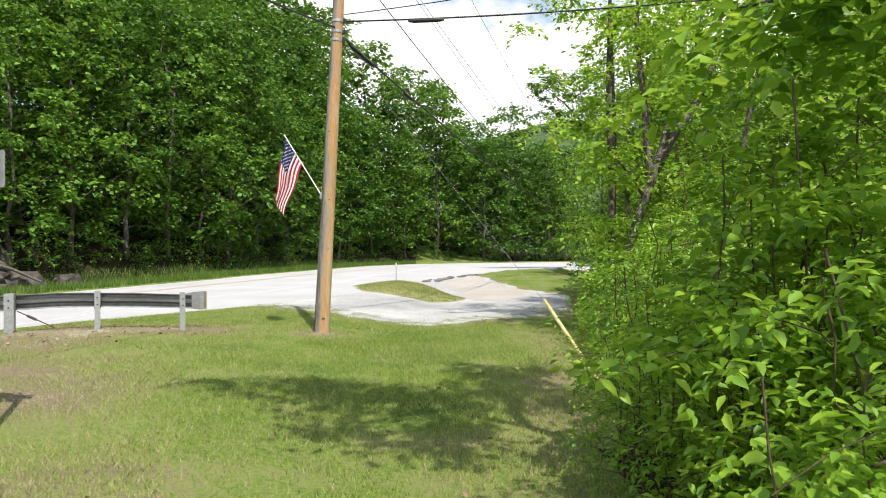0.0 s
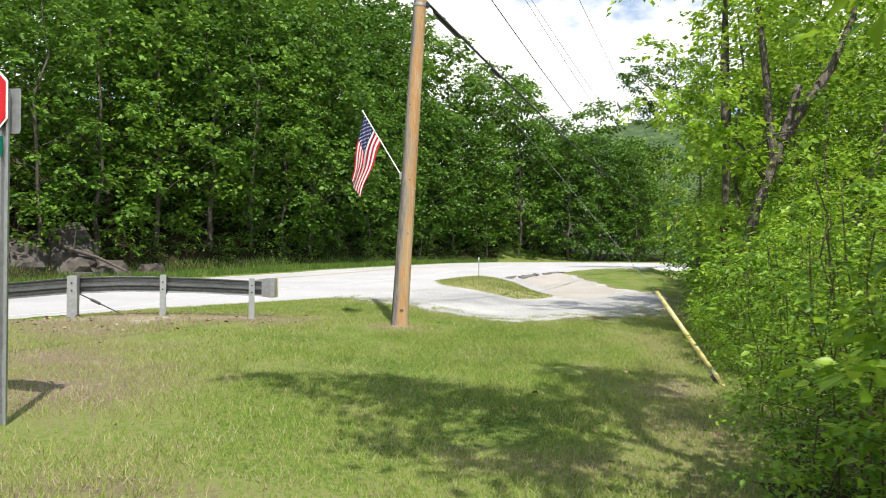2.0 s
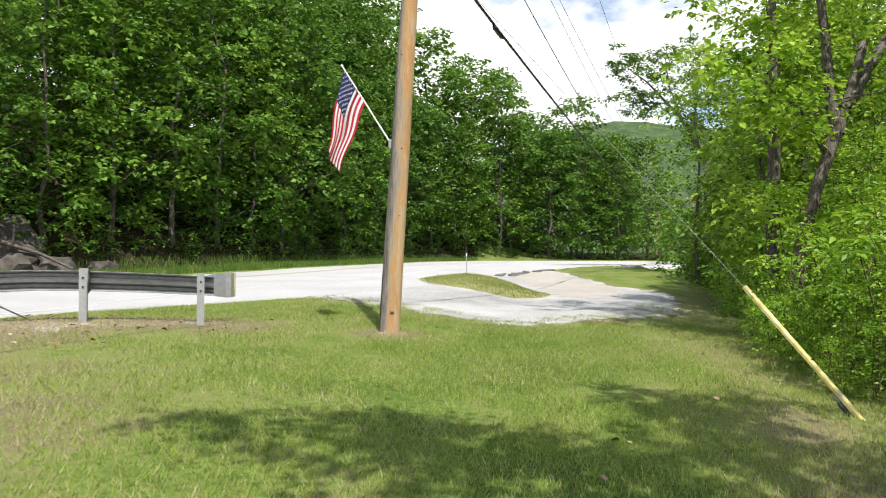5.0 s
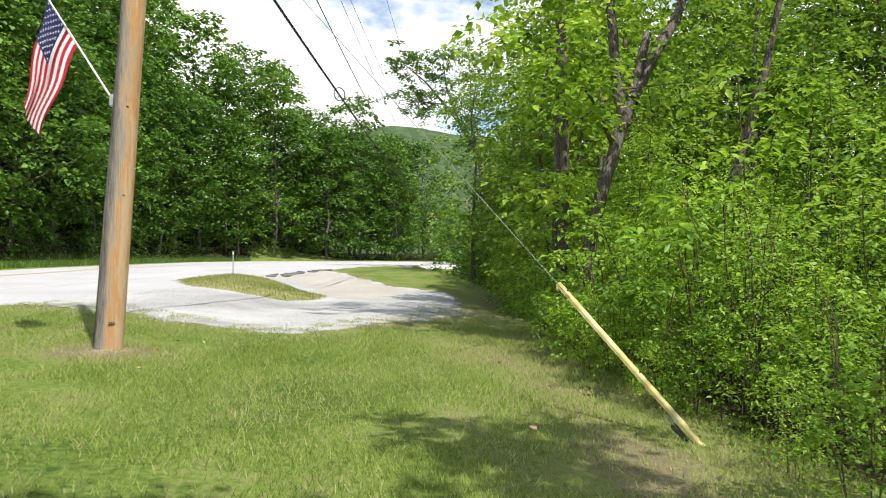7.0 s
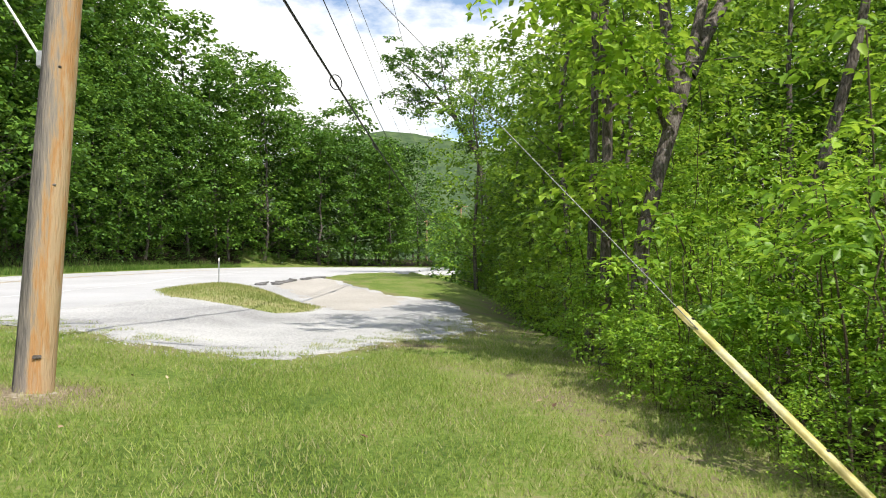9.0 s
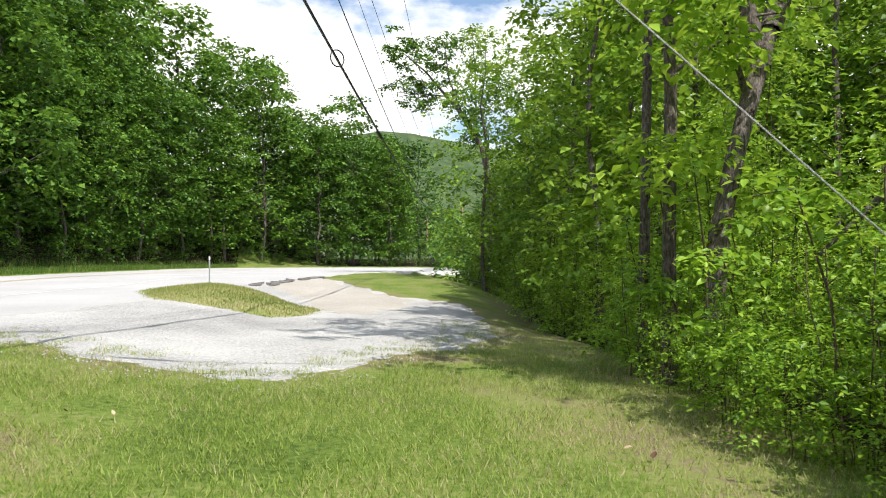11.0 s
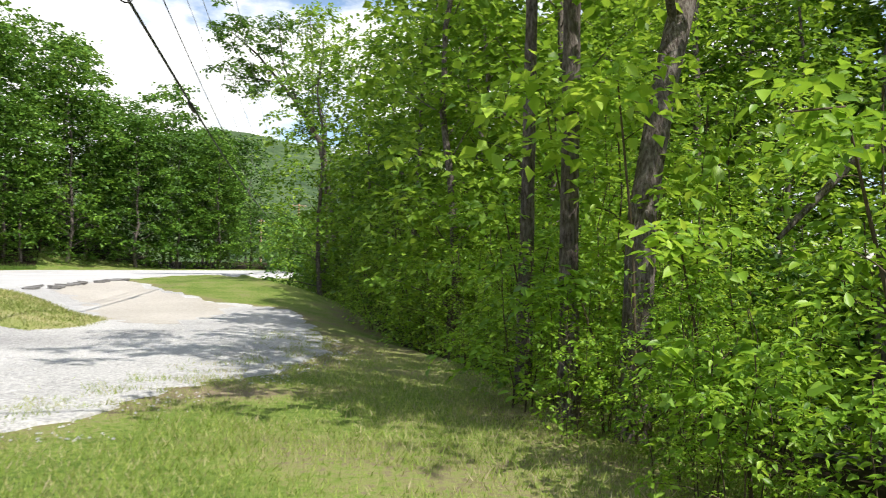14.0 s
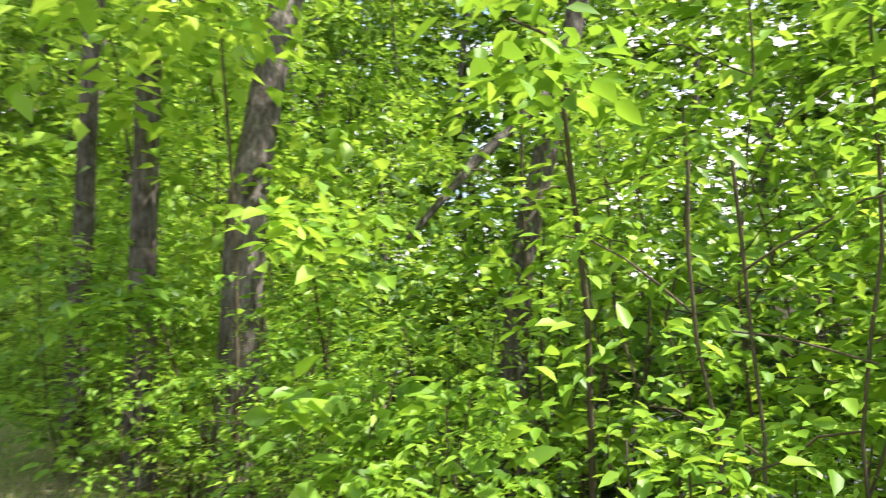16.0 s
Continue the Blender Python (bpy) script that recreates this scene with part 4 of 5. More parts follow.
hash_grass("verge_grass", "tall green roadside grass below the woods", 260000, (-27, 0, 8, 96), verge_weight, 0.30, 0.02, M_VERGE, 6, ground_z, 0.5)


def build_hill():
    xs, ys = np.linspace(-900, 1500, 90), np.linspace(1100, 2300, 40)
    X, Y = np.meshgrid(xs, ys)
    rise = np.clip((Y - 1100) / 600, 0, 1) ** 0.8
    Z = np.interp(X, [-900, 0, 150, 270, 420, 700, 1500], [70, 225, 285, 315, 298, 255, 140]) * rise
    V = np.stack([X, Y, Z - 5], -1).reshape(-1, 3)
    for v in V:
        v[2] += 7 * noise.noise((v[0] * 0.006, v[1] * 0.006, 0)) + 3 * noise.noise((v[0] * 0.03, v[1] * 0.03, 2))
    n, m = len(xs), len(ys)
    q = (np.arange(m - 1)[:, None] * n + np.arange(n - 1)[None, :]).ravel()
    ob = put("mountain", V, np.stack([q, q + 1, q + n + 1, q + n], 1), M_HAZY_HILL, smooth=True)
    tagged(ob, "distant green wooded mountain", "mountain", kind="structure")


build_hill()


# ---- utility pole, flag, wires ----
POLE = Vector((-2.8, 16.87, -0.04))
LEAN = Vector((0.052, 0.03, 1.0))


def on_pole(h):
    return POLE + LEAN * h


def build_pole():
    root = new("utility_pole")
    root.location = POLE
    v, f = tubes([[(tuple(LEAN * h), 0.178 - 0.0065 * h) for h in [-0.3 + 0.3 * i for i in range(43)]]], 24)
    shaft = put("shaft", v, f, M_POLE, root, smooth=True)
    # Darker and greyer towards -x, lighter and more orange towards +x.
    a = shaft.data.attributes.new("side_tone", "FLOAT", "POINT")
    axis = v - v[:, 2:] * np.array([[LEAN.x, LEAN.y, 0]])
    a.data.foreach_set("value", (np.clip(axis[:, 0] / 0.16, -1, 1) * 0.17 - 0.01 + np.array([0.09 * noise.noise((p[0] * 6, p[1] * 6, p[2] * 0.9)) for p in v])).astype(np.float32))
    tagged(root, "tall weathered brown wooden utility pole leaning slightly", "utility pole")
    return root


build_pole()


FAR_POLE, FAR_POLE_2 = Vector((26.0, 132.0, 0.3)), Vector((31.0, 128.0, 0.3))


def build_far_poles():
    for base, h, arm in ((FAR_POLE, 7.9, 0.5), (FAR_POLE_2, 10.4, 1.2)):
        root = new("utility_pole")
        root.location = base
        v, f = tubes([[((0, 0, -0.3), 0.17), ((0, 0, h * 0.5), 0.15), ((0, 0, h), 0.12)]], 10)
        put("shaft", v, f, M_POLE, root, smooth=True)
        part("crossarm", box_bm((2 * arm, 0.12, 0.12), (0, -0.15, h - 0.35), 0.01), M_POLE, root)
        for k in (-0.85, 0.85):
            part("insulator", box_bm((0.09, 0.09, 0.16), (k * arm, -0.15, h - 0.21), 0.02), M_WHITE, root)
        tagged(root, "distant grey wooden utility pole with a crossarm", "utility pole")


build_far_poles()


def line_thing(name, label, pts, r, mat, sides=6, root=None):
    v, f = tubes([[(tuple(p), r) for p in pts]], sides)
    return tagged(put(name, v, f, mat, smooth=True), label, name.replace("_", " "))


def build_wires():
    phone = cable(on_pole(6.95), FAR_POLE_2 + Vector((-0.6, -0.2, 7.4)), 2.85, 60)
    ob = line_thing("telephone_cable", "thick black telephone cable with splice cases", phone, 0.03, M_WIRE)

    def at_share(pts, s):
        k = s * (len(pts) - 1)
        i = int(k)
        return pts[i].lerp(pts[i + 1], k - i)
    for s0, s1, r in ((0.006, 0.020, 0.06), (0.166, 0.176, 0.07), (0.040, 0.047, 0.06)):
        n = 6
        v, f = tubes([[(tuple(at_share(phone, s0 + (s1 - s0) * i / n) - Vector((0, 0, 0.05))), r * (0.4 if i in (0, n) else 1)) for i in range(n + 1)]], 10)
        put("splice_case", v, f, M_WIRE, ob, smooth=True)
    c = at_share(phone, 0.107)
    ring = [(tuple(c + Vector((0.17 * math.sin(w), 0.1 * math.sin(w), 0.2 * math.cos(w) + 0.03))), 0.016) for w in [2 * math.pi * i / 16 for i in range(17)]]
    v, f = tubes([ring], 6)
    put("slack_loop", v, f, M_WIRE, ob, smooth=True)
    line_thing("power_line", "thin dark overhead power line", cable(on_pole(8.9), FAR_POLE_2 + Vector((-0.4, 0, 9.7)), 4.75, 60), 0.013, M_WIRE)
    for dx, h, e, sag in ((0.13, 10.1, 1.0, 4.0), (-0.13, 10.4, -1.0, 4.0), (0.9, 11.65, 0.2, 4.0)):
        line_thing("power_line", "thin grey overhead power line", cable(on_pole(h) + Vector((dx, 0, 0)), FAR_POLE_2 + Vector((e, 0, 10.1)), sag, 60), 0.008, M_STRAND)
    drop = cable(on_pole(7.2), (16, 15.2, 8.3), 0.35, 30)
    ob = line_thing("service_cable", "black service cable with a splice sleeve", drop, 0.020, M_WIRE)
    v, f = tubes([[(tuple(at_share(drop, 0.09 + 0.045 * i / 6) - Vector((0, 0, 0.04))), 0.05 * (0.5 if i in (0, 6) else 1)) for i in range(7)]], 10)
    put("splice_sleeve", v, f, M_WIRE, ob, smooth=True)
    line_thing("service_cable", "thin black overhead service cable", cable(on_pole(7.35) , (15, 11.0, 9.2), 0.5, 30), 0.012, M_WIRE)
    line_thing("telephone_cable", "black telephone cable running back along the road", cable(on_pole(7.05), (-16, -22, 8.6), 1.6, 40), 0.022, M_WIRE)
    line_thing("power_line", "thin overhead power line along the road", cable(on_pole(10.1), (-16, -22, 11), 1.6, 40), 0.009, M_STRAND)


build_wires()
GUY_TOP, GUY_FOOT = Vector((1.86, 13.45, 0.87)), Vector((2.60, 12.0, -0.47))


def build_guy():
    u = (GUY_FOOT - GUY_TOP).normalized()
    wire = [on_pole(6.75), GUY_TOP + u * 0.3]
    line_thing("guy_wire", "taut galvanized steel guy wire", [wire[0].lerp(wire[1], i / 4) for i in range(5)], 0.0035, M_STRAND)
    root = new("guy_guard")
    a = u.cross(Vector((0, 0, 1))).normalized()
    b = a.cross(u)
    V, Fc, m = [], [], 9
    length = (GUY_FOOT - GUY_TOP).length
    for i in range(13):
        p = GUY_TOP + u * (length * i / 12)
        for r in (0.030, 0.024):
            for k in range(m):
                w = math.pi * (1.25 * k / (m - 1) - 0.125)
                V.append(p + (a * math.cos(w) * 1.15 + b * math.sin(w)) * r)
    for i in range(12):
        for s in (0, m):
            for k in range(m - 1):
                q = i * 2 * m + s + k
                Fc.append((q, q + 1, q + 2 * m + 1, q + 2 * m) if s == 0 else (q + 1, q, q + 2 * m, q + 2 * m + 1))
        for k in (0, m - 1):
            q = i * 2 * m + k
            Fc.append((q, q + m, q + 3 * m, q + 2 * m))
    for i in (0, 12):
        for k in range(m - 1):
            q = i * 2 * m + k
            Fc.append((q, q + m, q + m + 1, q + 1))
    put("sleeve", V, Fc, M_YELLOW, root, smooth=True)
    for d in (0.12, length * 0.55):
        p = GUY_TOP + u * d + b * 0.030
        part("bolt", box_bm((0.022, 0.022, 0.012), p, 0.004), M_WIRE, root)
    rod = [(tuple(GUY_FOOT - u * 0.55 - b * 0.05), 0.012), (tuple(GUY_FOOT - u * 0.1 - b * 0.09), 0.012), (tuple(GUY_FOOT + u * 0.25 - b * 0.16), 0.012)]
    v, f = tubes([rod], 8)
    put("anchor_rod", v, f, M_GALV, root, "weathered steel anchor rod")
    part("turnbuckle", box_bm((0.04, 0.05, 0.22), GUY_FOOT - u * 0.35 - b * 0.07, 0.012, u.to_track_quat("Z", "Y").to_matrix().to_4x4()), M_BLOCK, root)
    tagged(root, "scuffed yellow plastic guy-wire guard leaning to the ground", "guy guard")


build_guy()


def build_pole_details():
    root = bpy.data.objects["utility_pole"]
    for h in (6.75, 6.95, 7.2):
        v, f = tubes([[(tuple(LEAN * (h - 0.03)), 0.145), (tuple(LEAN * (h + 0.03)), 0.145)]], 20)
        put("band", v, f, M_GALV, root)
        part("clamp", box_bm((0.08, 0.1, 0.1), LEAN * h + Vector((0.16, 0.0, 0)), 0.012), M_WIRE, root)
    part("crossarm", box_bm((2.4, 0.1, 0.12), LEAN * 11.7 + Vector((0, -0.18, 0)), 0.01), M_POLE, root)
    # A small bark-coloured block stands for a dark gash in the wood.
    part("gash_block", box_bm((0.075, 0.02, 0.035), Vector((0.07, -0.165, 0.30)), 0.006, Matrix.Rotation(0.45, 4, "Z")), M_BARK, root, "dark brown gash low on the pole, built as a raised block")
    part("flag_bracket", box_bm((0.07, 0.09, 0.16), LEAN * 3.12 + Vector((-0.17, 0.02, 0)), 0.012), M_GALV, root)


def build_knots():
    root = bpy.data.objects["utility_pole"]
    for h, a in ((3.02, -1.3), (1.9, -1.1), (4.6, -1.9)):
        r = 0.178 - 0.0065 * h
        bm = bmesh.new()
        bmesh.ops.create_uvsphere(bm, u_segments=10, v_segments=6, radius=1.0, matrix=Matrix.Translation(LEAN * h + Vector((math.cos(a), math.sin(a), 0)) * (r - 0.002)) @ Matrix.Diagonal((0.02, 0.008, 0.014, 1)))
        part("knot", bm, M_BARK, root, smooth=True)


build_pole_details()
build_knots()


def star_poly(c, ax, ay, nrm, r):
    return [c + (ax * math.sin(k * math.pi / 5) + ay * math.cos(k * math.pi / 5)) * (r if k % 2 == 0 else r * 0.4) + nrm * 0.005 for k in range(10)]


def build_flag():
    """The flag hangs from a slanted staff, its stripes running down."""
    root = new("flag")
    joint, tip = on_pole(3.12) + Vector((-0.165, 0.03, 0)), Vector((-3.81, 17.7, 4.60))
    u = (tip - joint).normalized()
    v, f = tubes([[(tuple(joint - u * 0.05), 0.014), (tuple(joint.lerp(tip, 0.5)), 0.013), (tuple(tip), 0.012)]], 10)
    put("staff", v, f, M_WHITE, root, "white flag staff", smooth=True)
    bm = bmesh.new()
    bmesh.ops.create_uvsphere(bm, u_segments=10, v_segments=8, radius=0.025, matrix=Matrix.Translation(tip))
    part("finial", bm, M_WHITE, root, smooth=True)
    top, low = tip - u * 0.06, tip - u * 0.98
    ny = 40
    side = Vector((0.35, -0.94, 0)).normalized()

    def cloth(a, d):
        """a: 0 at the staff's tip to 1 along the hoist; d: 0 at the hoist to 1 at the fly."""
        h = top.lerp(low, a)
        drop = 1.52 * d
        gather = 1 - 0.30 * min(1, d * 1.1)
        foot = top.lerp(low, 0.42)
        p = Vector((foot.x + (h.x - foot.x) * gather, foot.y + (h.y - foot.y) * gather, h.z))
        p.z = h.z - drop * (0.86 + 0.10 * (1 - a)) + 0.12 * (a - 0.2) * d
        p.x -= (0.33 + 0.06 * a) * d ** 0.9
        fold = 0.09 * min(1, d * 2) * math.sin(a * 8.5 + 1.2 * d) + 0.04 * math.sin(a * 17 + d * 5) * d
        return p + side * fold + Vector((0.02 * math.sin(d * 9 + a * 4), 0, 0))
    for k in range(13):
        V, Fc = [], []
        cols = 3
        canton_end = 0.4
        d0 = canton_end if k < 7 else 0.0
        rows = max(2, int((1 - d0) * ny))
        for i in range(rows + 1):
            for j in range(cols + 1):
                V.append(cloth((k + j / cols) / 13, d0 + (1 - d0) * i / rows))
        for i in range(rows):
            for j in range(cols):
                q = i * (cols + 1) + j
                Fc.append((q, q + 1, q + cols + 2, q + cols + 1))
        put("stripe", V, Fc, M_FLAG_RED if k % 2 == 0 else M_FLAG_WHITE, root, "red stripe" if k % 2 == 0 else "white stripe", smooth=True)
    V, Fc = [], []
    for i in range(17):
        for j in range(22):
            V.append(cloth(7 / 13 * j / 21, 0.4 * i / 16))
    for i in range(16):
        for j in range(21):
            q = i * 22 + j
            Fc.append((q, q + 1, q + 23, q + 22))
    canton = put("canton", V, Fc, M_FLAG_BLUE, root, "dark blue canton", smooth=True)
    for r in range(9):
        for c in range(6 if r % 2 == 0 else 5):
            a = 7 / 13 * (r + 1) / 10
            d = 0.4 * ((2 * c + 1 + (r % 2)) / 12)
            p, px, py = cloth(a, d), cloth(a + 0.01, d), cloth(a, d + 0.01)
            ax, ay = (px - p).normalized(), (py - p).normalized()
            nrm = ax.cross(ay).normalized()
            V, Fc = [], []
            for sgn in (1, -1):
                pts = star_poly(p, ax, ay, nrm * sgn, 0.021)
                Fc.append(tuple(range(len(V), len(V) + 10)))
                V += pts
            put("star", V, Fc, M_FLAG_WHITE, canton)
    tagged(root, "red, white and blue striped flag hanging from a slanted staff", "flag")


build_flag()

# ---- guardrail ----


def i_beam(size, flange, web):
    w, d, h = size
    bm = bmesh.new()
    for s, at in (((w, flange, h), (0, -d / 2 + flange / 2, 0)), ((w, flange, h), (0, d / 2 - flange / 2, 0)), ((web, d - 2 * flange, h), (0, 0, 0))):
        bmesh.ops.create_cube(bm, size=1, matrix=Matrix.Translation(at) @ Matrix.Diagonal((*s, 1)))
    return bm


def build_guardrail():
    root = new("guardrail")
    tagged(root, "weathered galvanized steel guardrail with a flared end plate", "guardrail")
    for i, (x, y) in enumerate(RAIL[1:]):
        z = float(ground_z(x, y))
        a, b = RAIL[i], RAIL[min(i + 2, len(RAIL) - 1)]
        ang = math.atan2(b[1] - a[1], b[0] - a[0])
        nrm = Vector((math.sin(ang), -math.cos(ang), 0)) * 1.0
        big = i == 2
        bm = i_beam((0.11, 0.15, 1.15) if not big else (0.17, 0.2, 1.15), 0.012, 0.02) if not big else box_bm((0.18, 0.2, 1.15), (0, 0, 0), 0.012)
        bm.transform(Matrix.Translation((x, y, z + 0.235)) @ Matrix.Rotation(ang, 4, "Z"))
        part("post", bm, M_GALV, root)
        off = Vector((nrm.x, nrm.y, 0))
        if i > 0:
            part("blockout", box_bm((0.13, 0.17, 0.36), Vector((x, y, z + 0.60)) + off * 0.16, 0.01, Matrix.Rotation(ang, 4, "Z")), M_BLOCK, root, "dark blockout")
        for hgt in (0.53, 0.67):
            part("bolt", box_bm((0.03, 0.016, 0.03), Vector((x, y, z + hgt)) - off * (0.11 if big else 0.083), 0.006, Matrix.Rotation(ang, 4, "Z")), M_WIRE, root)
    prof = [(0.0, -0.155), (0.02, -0.135), (0.08, -0.11), (0.08, -0.06), (0.0, -0.02), (0.0, 0.02), (0.08, 0.06), (0.08, 0.11), (0.02, 0.135), (0.0, 0.155)]
    pts = smooth_line(RAIL, 0.25, 2)
    V, Fc = [], []
    for i, p in enumerate(pts):
        u = (pts[min(i + 1, len(pts) - 1)] - pts[max(0, i - 1)]).normalized()
        nrm = Vector((-u.y, u.x)) * -1
        back = 0.26 if i > 3 else 0.10 + 0.04 * i
        for o, h in prof:
            q = p + nrm * (back + o)
            V.append((q.x, q.y, float(ground_z(p.x, p.y)) + 0.605 + h))
    k = len(prof)
    for i in range(len(pts) - 1):
        for j in range(k - 1):
            Fc.append((i * k + j, i * k + j + 1, (i + 1) * k + j + 1, (i + 1) * k + j))
    beam = put("beam", V, Fc, M_RAIL_SHADED, root, "corrugated steel beam")
    m = beam.modifiers.new("thickness", "SOLIDIFY")
    m.thickness, m.offset = 0.006, 0
    z = float(ground_z(*RAIL[0])) + 0.605
    V = [(x, y, z + h) for x, y, k in ((-5.92, 16.78, 0.15), (-5.76, 16.77, 0.19), (-5.56, 16.74, 0.21), (-5.49, 16.79, 0.21), (-5.46, 16.89, 0.20)) for h in (k, -k)]
    plate = put("end_plate", V, [(2 * i, 2 * i + 1, 2 * i + 3, 2 * i + 2) for i in range(4)], M_GALV, root, "flared galvanized end plate")
    m = plate.modifiers.new("thickness", "SOLIDIFY")
    m.thickness = 0.006
    part("marker", box_bm((0.012, 0.05, 0.40), (-5.452, 16.87, z), 0.002), M_YELLOW, root, "yellow reflective strip")
    x, y = RAIL[3]
    a = Vector((x + 0.12, y + 0.05, float(ground_z(x, y)) + 0.45))
    b = Vector((RAIL[2][0] - 0.75, RAIL[2][1] + 0.0, float(ground_z(*RAIL[2])) - 0.03))
    v, f = tubes([[(tuple(a), 0.012), (tuple(b), 0.012)]], 8)
    rod = put("anchor_cable", v, f, M_BLOCK, root, "dark slanted anchor cable")
    v, f = tubes([[(tuple(a.lerp(b, 0.22)), 0.028), (tuple(a.lerp(b, 0.42)), 0.028)]], 8)
    put("turnbuckle", v, f, M_BLOCK, rod)


build_guardrail()


# ---- stop sign ----
def octagon(r, y, c):
    k = r / math.cos(math.pi / 8)
    return [Vector((c[0] + k * math.sin(math.pi / 8 + i * math.pi / 4), y, c[1] + k * math.cos(math.pi / 8 + i * math.pi / 4))) for i in range(8)]


def plate_mesh(name, ring, depth, mat, parent, label=""):
    bm = bmesh.new()
    f = bm.faces.new([bm.verts.new(p) for p in ring])
    r = bmesh.ops.extrude_face_region(bm, geom=[f])
    for v in r["geom"]:
        if isinstance(v, bmesh.types.BMVert):
            v.co.y += depth
    bmesh.ops.recalc_face_normals(bm, faces=bm.faces[:])
    return part(name, bm, mat, parent, label)


def build_stop_sign():
    root = new("stop_sign")
    root.location = (-4.53, 7.36, float(ground_z(-4.53, 7.36)))
    root.rotation_euler = (0, 0, radians(-6))
    zc = 2.705 - root.location.z
    cx = -0.33
    bm = bmesh.new()
    for s, at in (((0.05, 0.005, 2.9), (0, 0.02, 1.35)), ((0.005, 0.035, 2.9), (-0.025, 0.0, 1.35)), ((0.005, 0.035, 2.9), (0.025, 0.0, 1.35)), ((0.02, 0.005, 2.9), (-0.035, -0.018, 1.35)), ((0.02, 0.005, 2.9), (0.035, -0.018, 1.35))):
        bmesh.ops.create_cube(bm, size=1, matrix=Matrix.Translation(at) @ Matrix.Diagonal((*s, 1)))
    post = part("post", bm, M_GALV, root, "perforated galvanized channel post")
    bm = bmesh.new()
    for i in range(84):
        bmesh.ops.create_cube(bm, size=1, matrix=Matrix.Translation((0, 0.0155, 0.12 + i * 0.0254)) @ Matrix.Diagonal((0.011, 0.004, 0.011, 1)))
    tagged(part("punched_holes", bm, M_WIRE, post), kind="stuff")
    plate_mesh("border", octagon(0.381, -0.035, (cx, zc)), 0.004, M_WHITE, root, "white octagonal border")
    plate_mesh("face", octagon(0.362, -0.0395, (cx, zc)), 0.004, M_RED, root, "red octagonal face")
    cu = bpy.data.curves.new("lettering", "FONT")
    cu.body, cu.size, cu.align_x, cu.align_y, cu.extrude = "STOP", 0.36, "CENTER", "CENTER", 0.0008
    cu.materials.append(M_WHITE)
    ob = new("lettering", cu)
    ob.parent = root
    ob.location, ob.rotation_euler, ob.scale = (cx, -0.0412, zc), (radians(90), 0, 0), (0.72, 1, 1)
    plate_mesh("street_blade", [Vector((cx + x, -0.03, zc + z)) for x, z in ((-0.33, -0.46), (0.33, -0.46), (0.33, -0.30), (-0.33, -0.30))], 0.003, M_GREEN_SIGN, root, "green street name blade")
    plate_mesh("back_panel", [Vector((x, 0.05, zc + z)) for x, z in ((-0.33, -0.27), (0.09, -0.27), (0.10, -0.24), (0.10, 0.08), (0.09, 0.11), (-0.33, 0.11))], 0.004, M_GALV, root, "bare metal back of another sign")
    part("bracket", box_bm((0.36, 0.02, 0.03), (-0.16, -0.02, zc), 0.004), M_GALV, root)
    tagged(root, "red octagonal stop sign on a perforated metal post", "stop sign")


build_stop_sign()


def build_marker_post():
    root = new("marker_post")
    root.location = (-2.4, 37.6, 0.0)
    part("shaft", box_bm((0.045, 0.02, 1.35), (0, 0, 0.55), 0.004), M_GALV, root)
    part("tip", box_bm((0.05, 0.024, 0.12), (0, 0, 1.17), 0.004), M_WHITE, root)
    tagged(root, "thin grey delineator post on the grass island", "marker post")


build_marker_post()


# ---- rocks, broken pavement, river ----
def lumpy(seed, size):
    bm = bmesh.new()
    bmesh.ops.create_icosphere(bm, subdivisions=3, radius=1.0)
    for v in bm.verts:
        p = v.co * 1.4
        k = 1 + 0.35 * noise.noise(p + Vector((seed, 0, 0))) + 0.15 * noise.noise(p * 3 + Vector((0, seed, 0)))
        q = v.co * k
        q = Vector((round(q.x * 4) / 4 * 0.5 + q.x * 0.5, round(q.y * 4) / 4 * 0.5 + q.y * 0.5, round(q.z * 5) / 5 * 0.6 + q.z * 0.4))
        v.co = Vector((q.x * size[0], q.y * size[1], q.z * size[2]))
    return bm


def build_rocks():
    for i, (x, y, sx, sy, sz) in enumerate(((-22.3, 31.5, 1.6, 1.2, 1.0), (-20.9, 33.0, 1.5, 1.1, 1.1), (-19.6, 34.2, 1.2, 1.0, 0.9), (-24.2, 29.5, 1.8, 1.3, 1.3), (-18.6, 36.2, 0.9, 0.8, 0.8), (-25.8, 26.5, 1.6, 1.2, 1.1), (-21.8, 34.0, 1.5, 1.2, 1.6))):
        ob = part("ledge_rock", lumpy(i * 3.1, (sx, sy, sz)), M_ROCK)
        ob.location = (x, y, float(ground_z(x, y)) - sz * 0.25)
        tagged(ob, "grey fractured ledge rock below the trees", "rock", "rocks at the foot of the woods")
    v, f = tubes([[((-20.6, 32.2, 1.6), 0.10), ((-19.4, 33.0, 1.1), 0.08), ((-18.3, 33.4, 0.5), 0.05)], [((-20.2, 32.4, 1.5), 0.05), ((-20.0, 32.2, 2.3), 0.02)]], 8)
    tagged(put("dead_limb", v, f, M_BARK, smooth=True), "grey dead limb lying on the rocks", "dead limb")


build_rocks()
SAND = [(0.9, 31.6), (2.2, 30.8), (3.6, 33.5), (4.6, 36.8), (4.0, 38.2), (3.1, 41.3), (2.0, 46.8), (0.6, 44.5), (-0.6, 41.0), (0.4, 37.0)]
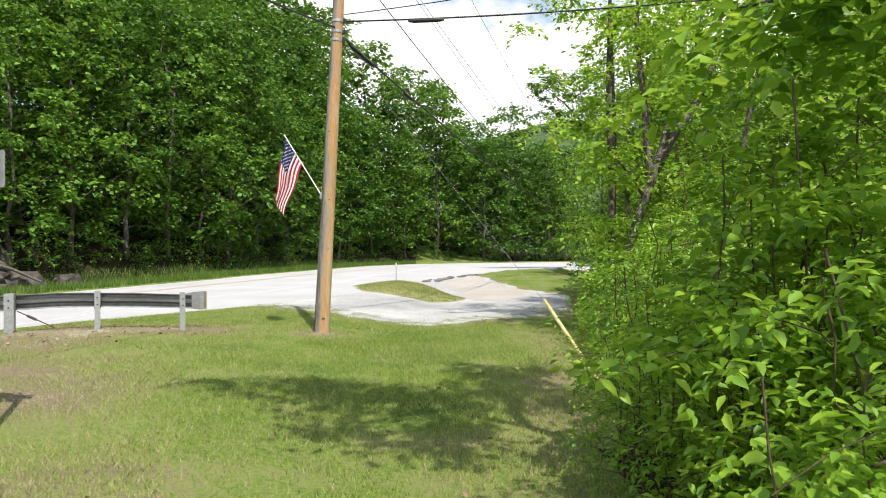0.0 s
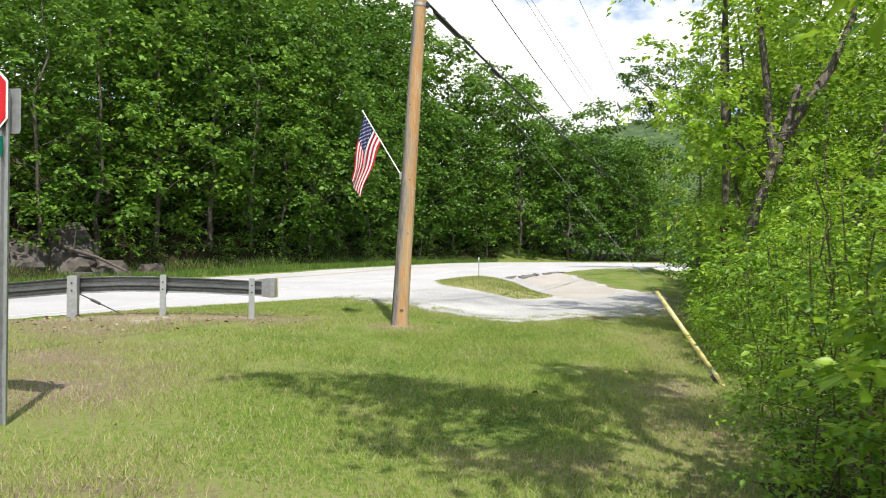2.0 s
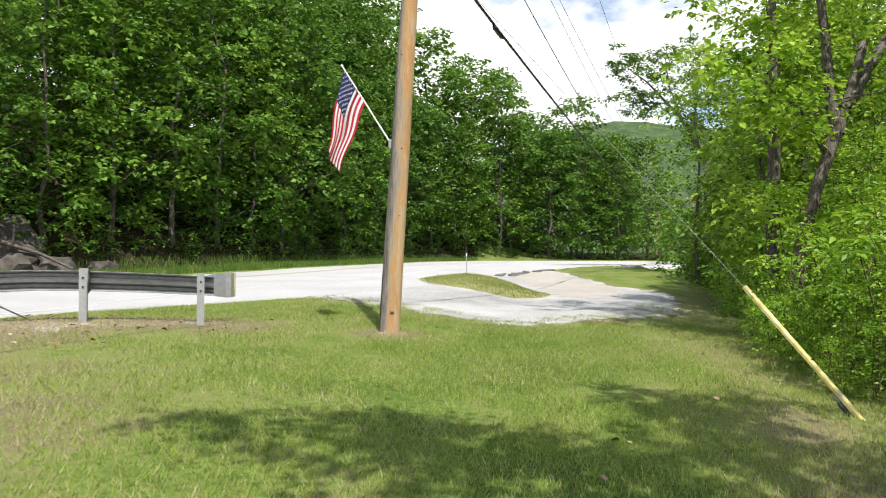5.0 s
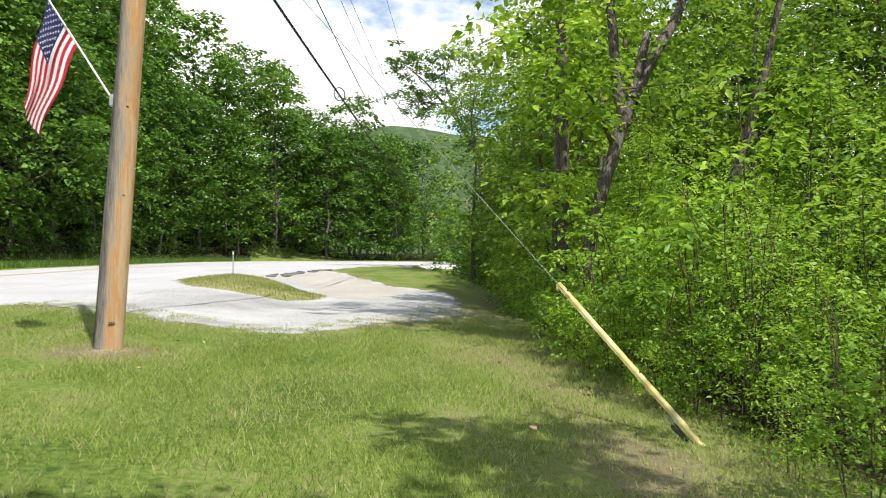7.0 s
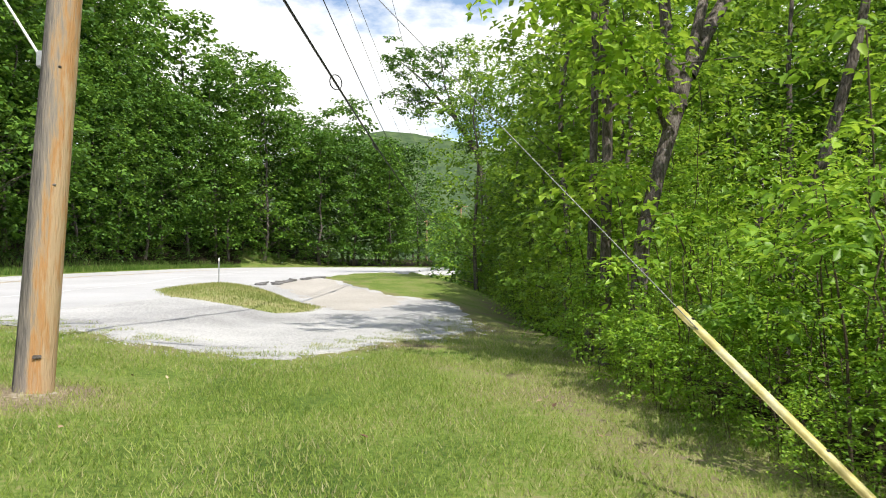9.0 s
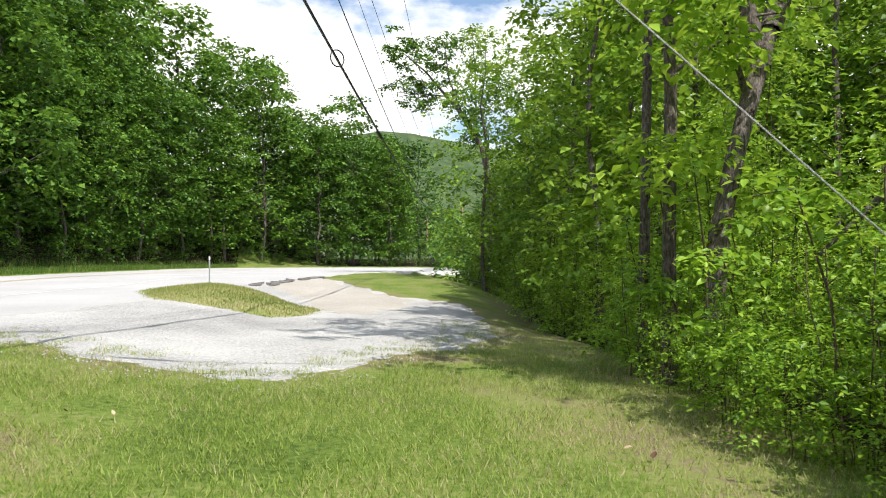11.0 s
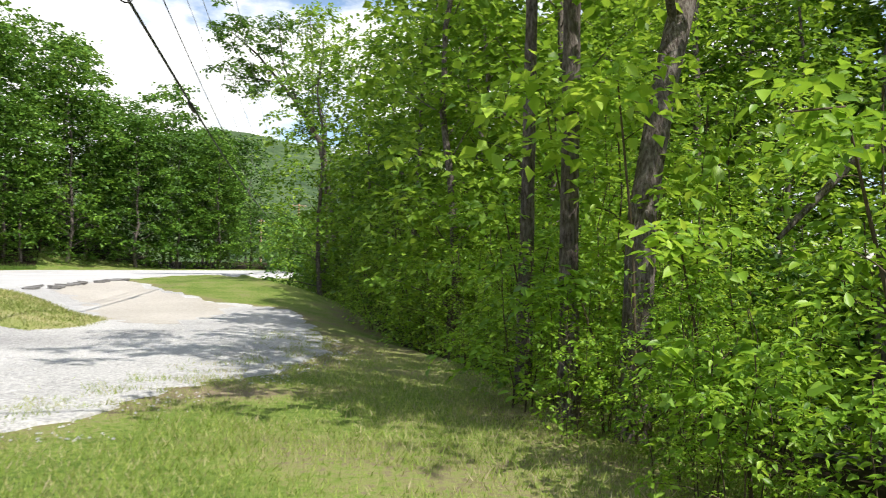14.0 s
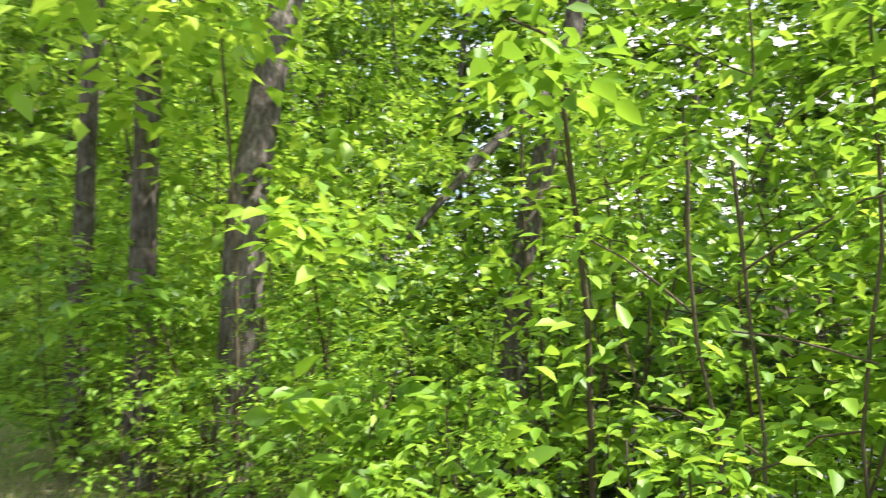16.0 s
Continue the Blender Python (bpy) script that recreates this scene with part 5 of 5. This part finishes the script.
sheet("sandy_wash", SAND, lambda x, y: pull_z(x, y) + 0.006, 0.5, M_SAND, "washed-out sandy dirt beside the broken pavement", "dirt", 0.35, 5)


def build_fragments():
    rng = random.Random(3)
    m_broken = material("broken_asphalt", [(0.3, (0.10, 0.10, 0.098)), (0.7, (0.26, 0.25, 0.24))], 14, 6, 0.95, 0.6, 60)
    for i in range(16):
        s = i / 15
        x, y = -0.7 + 2.4 * s + rng.uniform(-0.4, 0.4), 40.2 + 6.2 * s + rng.uniform(-1.0, 0.3)
        w, d = rng.uniform(0.15, 0.5), rng.uniform(0.12, 0.3)
        bm = bmesh.new()
        ring = [bm.verts.new((w * math.cos(a) * rng.uniform(0.7, 1.1), d * math.sin(a) * rng.uniform(0.7, 1.1), 0)) for a in [k * 2 * math.pi / 7 for k in range(7)]]
        f = bm.faces.new(ring)
        r = bmesh.ops.extrude_face_region(bm, geom=[f])
        for v in r["geom"]:
            if isinstance(v, bmesh.types.BMVert):
                v.co.z += 0.07
        bmesh.ops.recalc_face_normals(bm, faces=bm.faces[:])
        ob = part("pavement_fragment", bm, m_broken)
        ob.location = (x, y, float(pull_z(x, y)) - 0.01)
        ob.rotation_euler = (rng.uniform(-0.15, 0.15), rng.uniform(-0.15, 0.15), rng.uniform(0, 6))
        tagged(ob, "broken dark slab of old asphalt on the dirt", "asphalt slab", "broken pavement slabs")


build_fragments()


def build_stones():
    rng = np.random.default_rng(12)
    n = 15000
    x, y = rng.uniform(-6, 5, n), rng.uniform(18.5, 30, n)
    rim = line_dist(LAWN_EDGE, x, y)
    ok = inside(PULL_POLY, x, y) | ((rng.uniform(0, 1, n) < 0.9 * np.exp(-(rim / 0.45) ** 2)) & (noise_at(x, y, 1.3, 4) > -0.1) & ~inside(ROAD_POLY, x, y))
    x, y = x[ok], y[ok]
    z = turf_z(x, y)
    n = len(x)
    r = rng.uniform(0.008, 0.024, n)
    base = np.array([(1, 0, 0), (0, 1, 0), (-1, 0, 0), (0, -1, 0), (0, 0, 0.8)])
    a = rng.uniform(0, 6.28, n)
    c, s_ = np.cos(a)[:, None], np.sin(a)[:, None]
    V = np.stack([base[None, :, 0] * c - base[None, :, 1] * s_ * 0.7, base[None, :, 0] * s_ + base[None, :, 1] * c * 0.7, np.repeat(base[None, :, 2], n, 0)], -1) * r[:, None, None] * rng.uniform(0.7, 1.2, (n, 5, 1))
    V += np.stack([x, y, z], 1)[:, None]
    k = np.arange(n)[:, None] * 5
    Fc = np.concatenate([k + np.array([[0, 1, 4]]), k + np.array([[1, 2, 4]]), k + np.array([[2, 3, 4]]), k + np.array([[3, 0, 4]])], 1).reshape(-1, 3)
    tagged(put("gravel_stones", V.reshape(-1, 3), Fc, M_GRAVEL), "small loose pale gravel stones", "gravel", kind="stuff")


build_stones()
ob = put("river", [(9.5, -60, -2.0), (19, -60, -2.0), (19, 58, -2.0), (13, 58, -2.0), (9.5, 30, -2.0)], [(0, 1, 2, 3, 4)], M_WATER)
tagged(ob, "grey-blue river water behind the shrubs", "river", kind="structure")


def build_litter():
    """Dead leaves lying on the worn turf."""
    rng = np.random.default_rng(21)
    n = 420
    x = np.concatenate([rng.uniform(-10, -5, n // 2), rng.uniform(-7, 2.5, n - n // 2)])
    y = np.concatenate([rng.uniform(12.5, 16.5, n // 2), rng.uniform(4, 18, n - n // 2)])
    ok = rng.uniform(0, 1, n) < 0.2 + 3 * dryness(x, y)
    x, y = x[ok], y[ok]
    at = np.stack([x, y, ground_z(x, y) + 0.035], 1)
    a = rng.uniform(0, 6.28, len(x))
    V, Fc = leaves(rng, at, np.stack([np.cos(a), np.sin(a), 0.3 + 0 * a], 1) * 2, 0.075, 0.6, 0.0, True)
    m = material("dead_leaf", [(0.2, (0.10, 0.055, 0.03)), (0.5, (0.22, 0.13, 0.07)), (0.85, (0.45, 0.36, 0.24))], 6, 4, 0.8, 0, island=0.8)
    tagged(put("leaf_litter", V, Fc, m), "scattered brown dead leaves on the lawn", "dead leaves", kind="stuff")


build_litter()
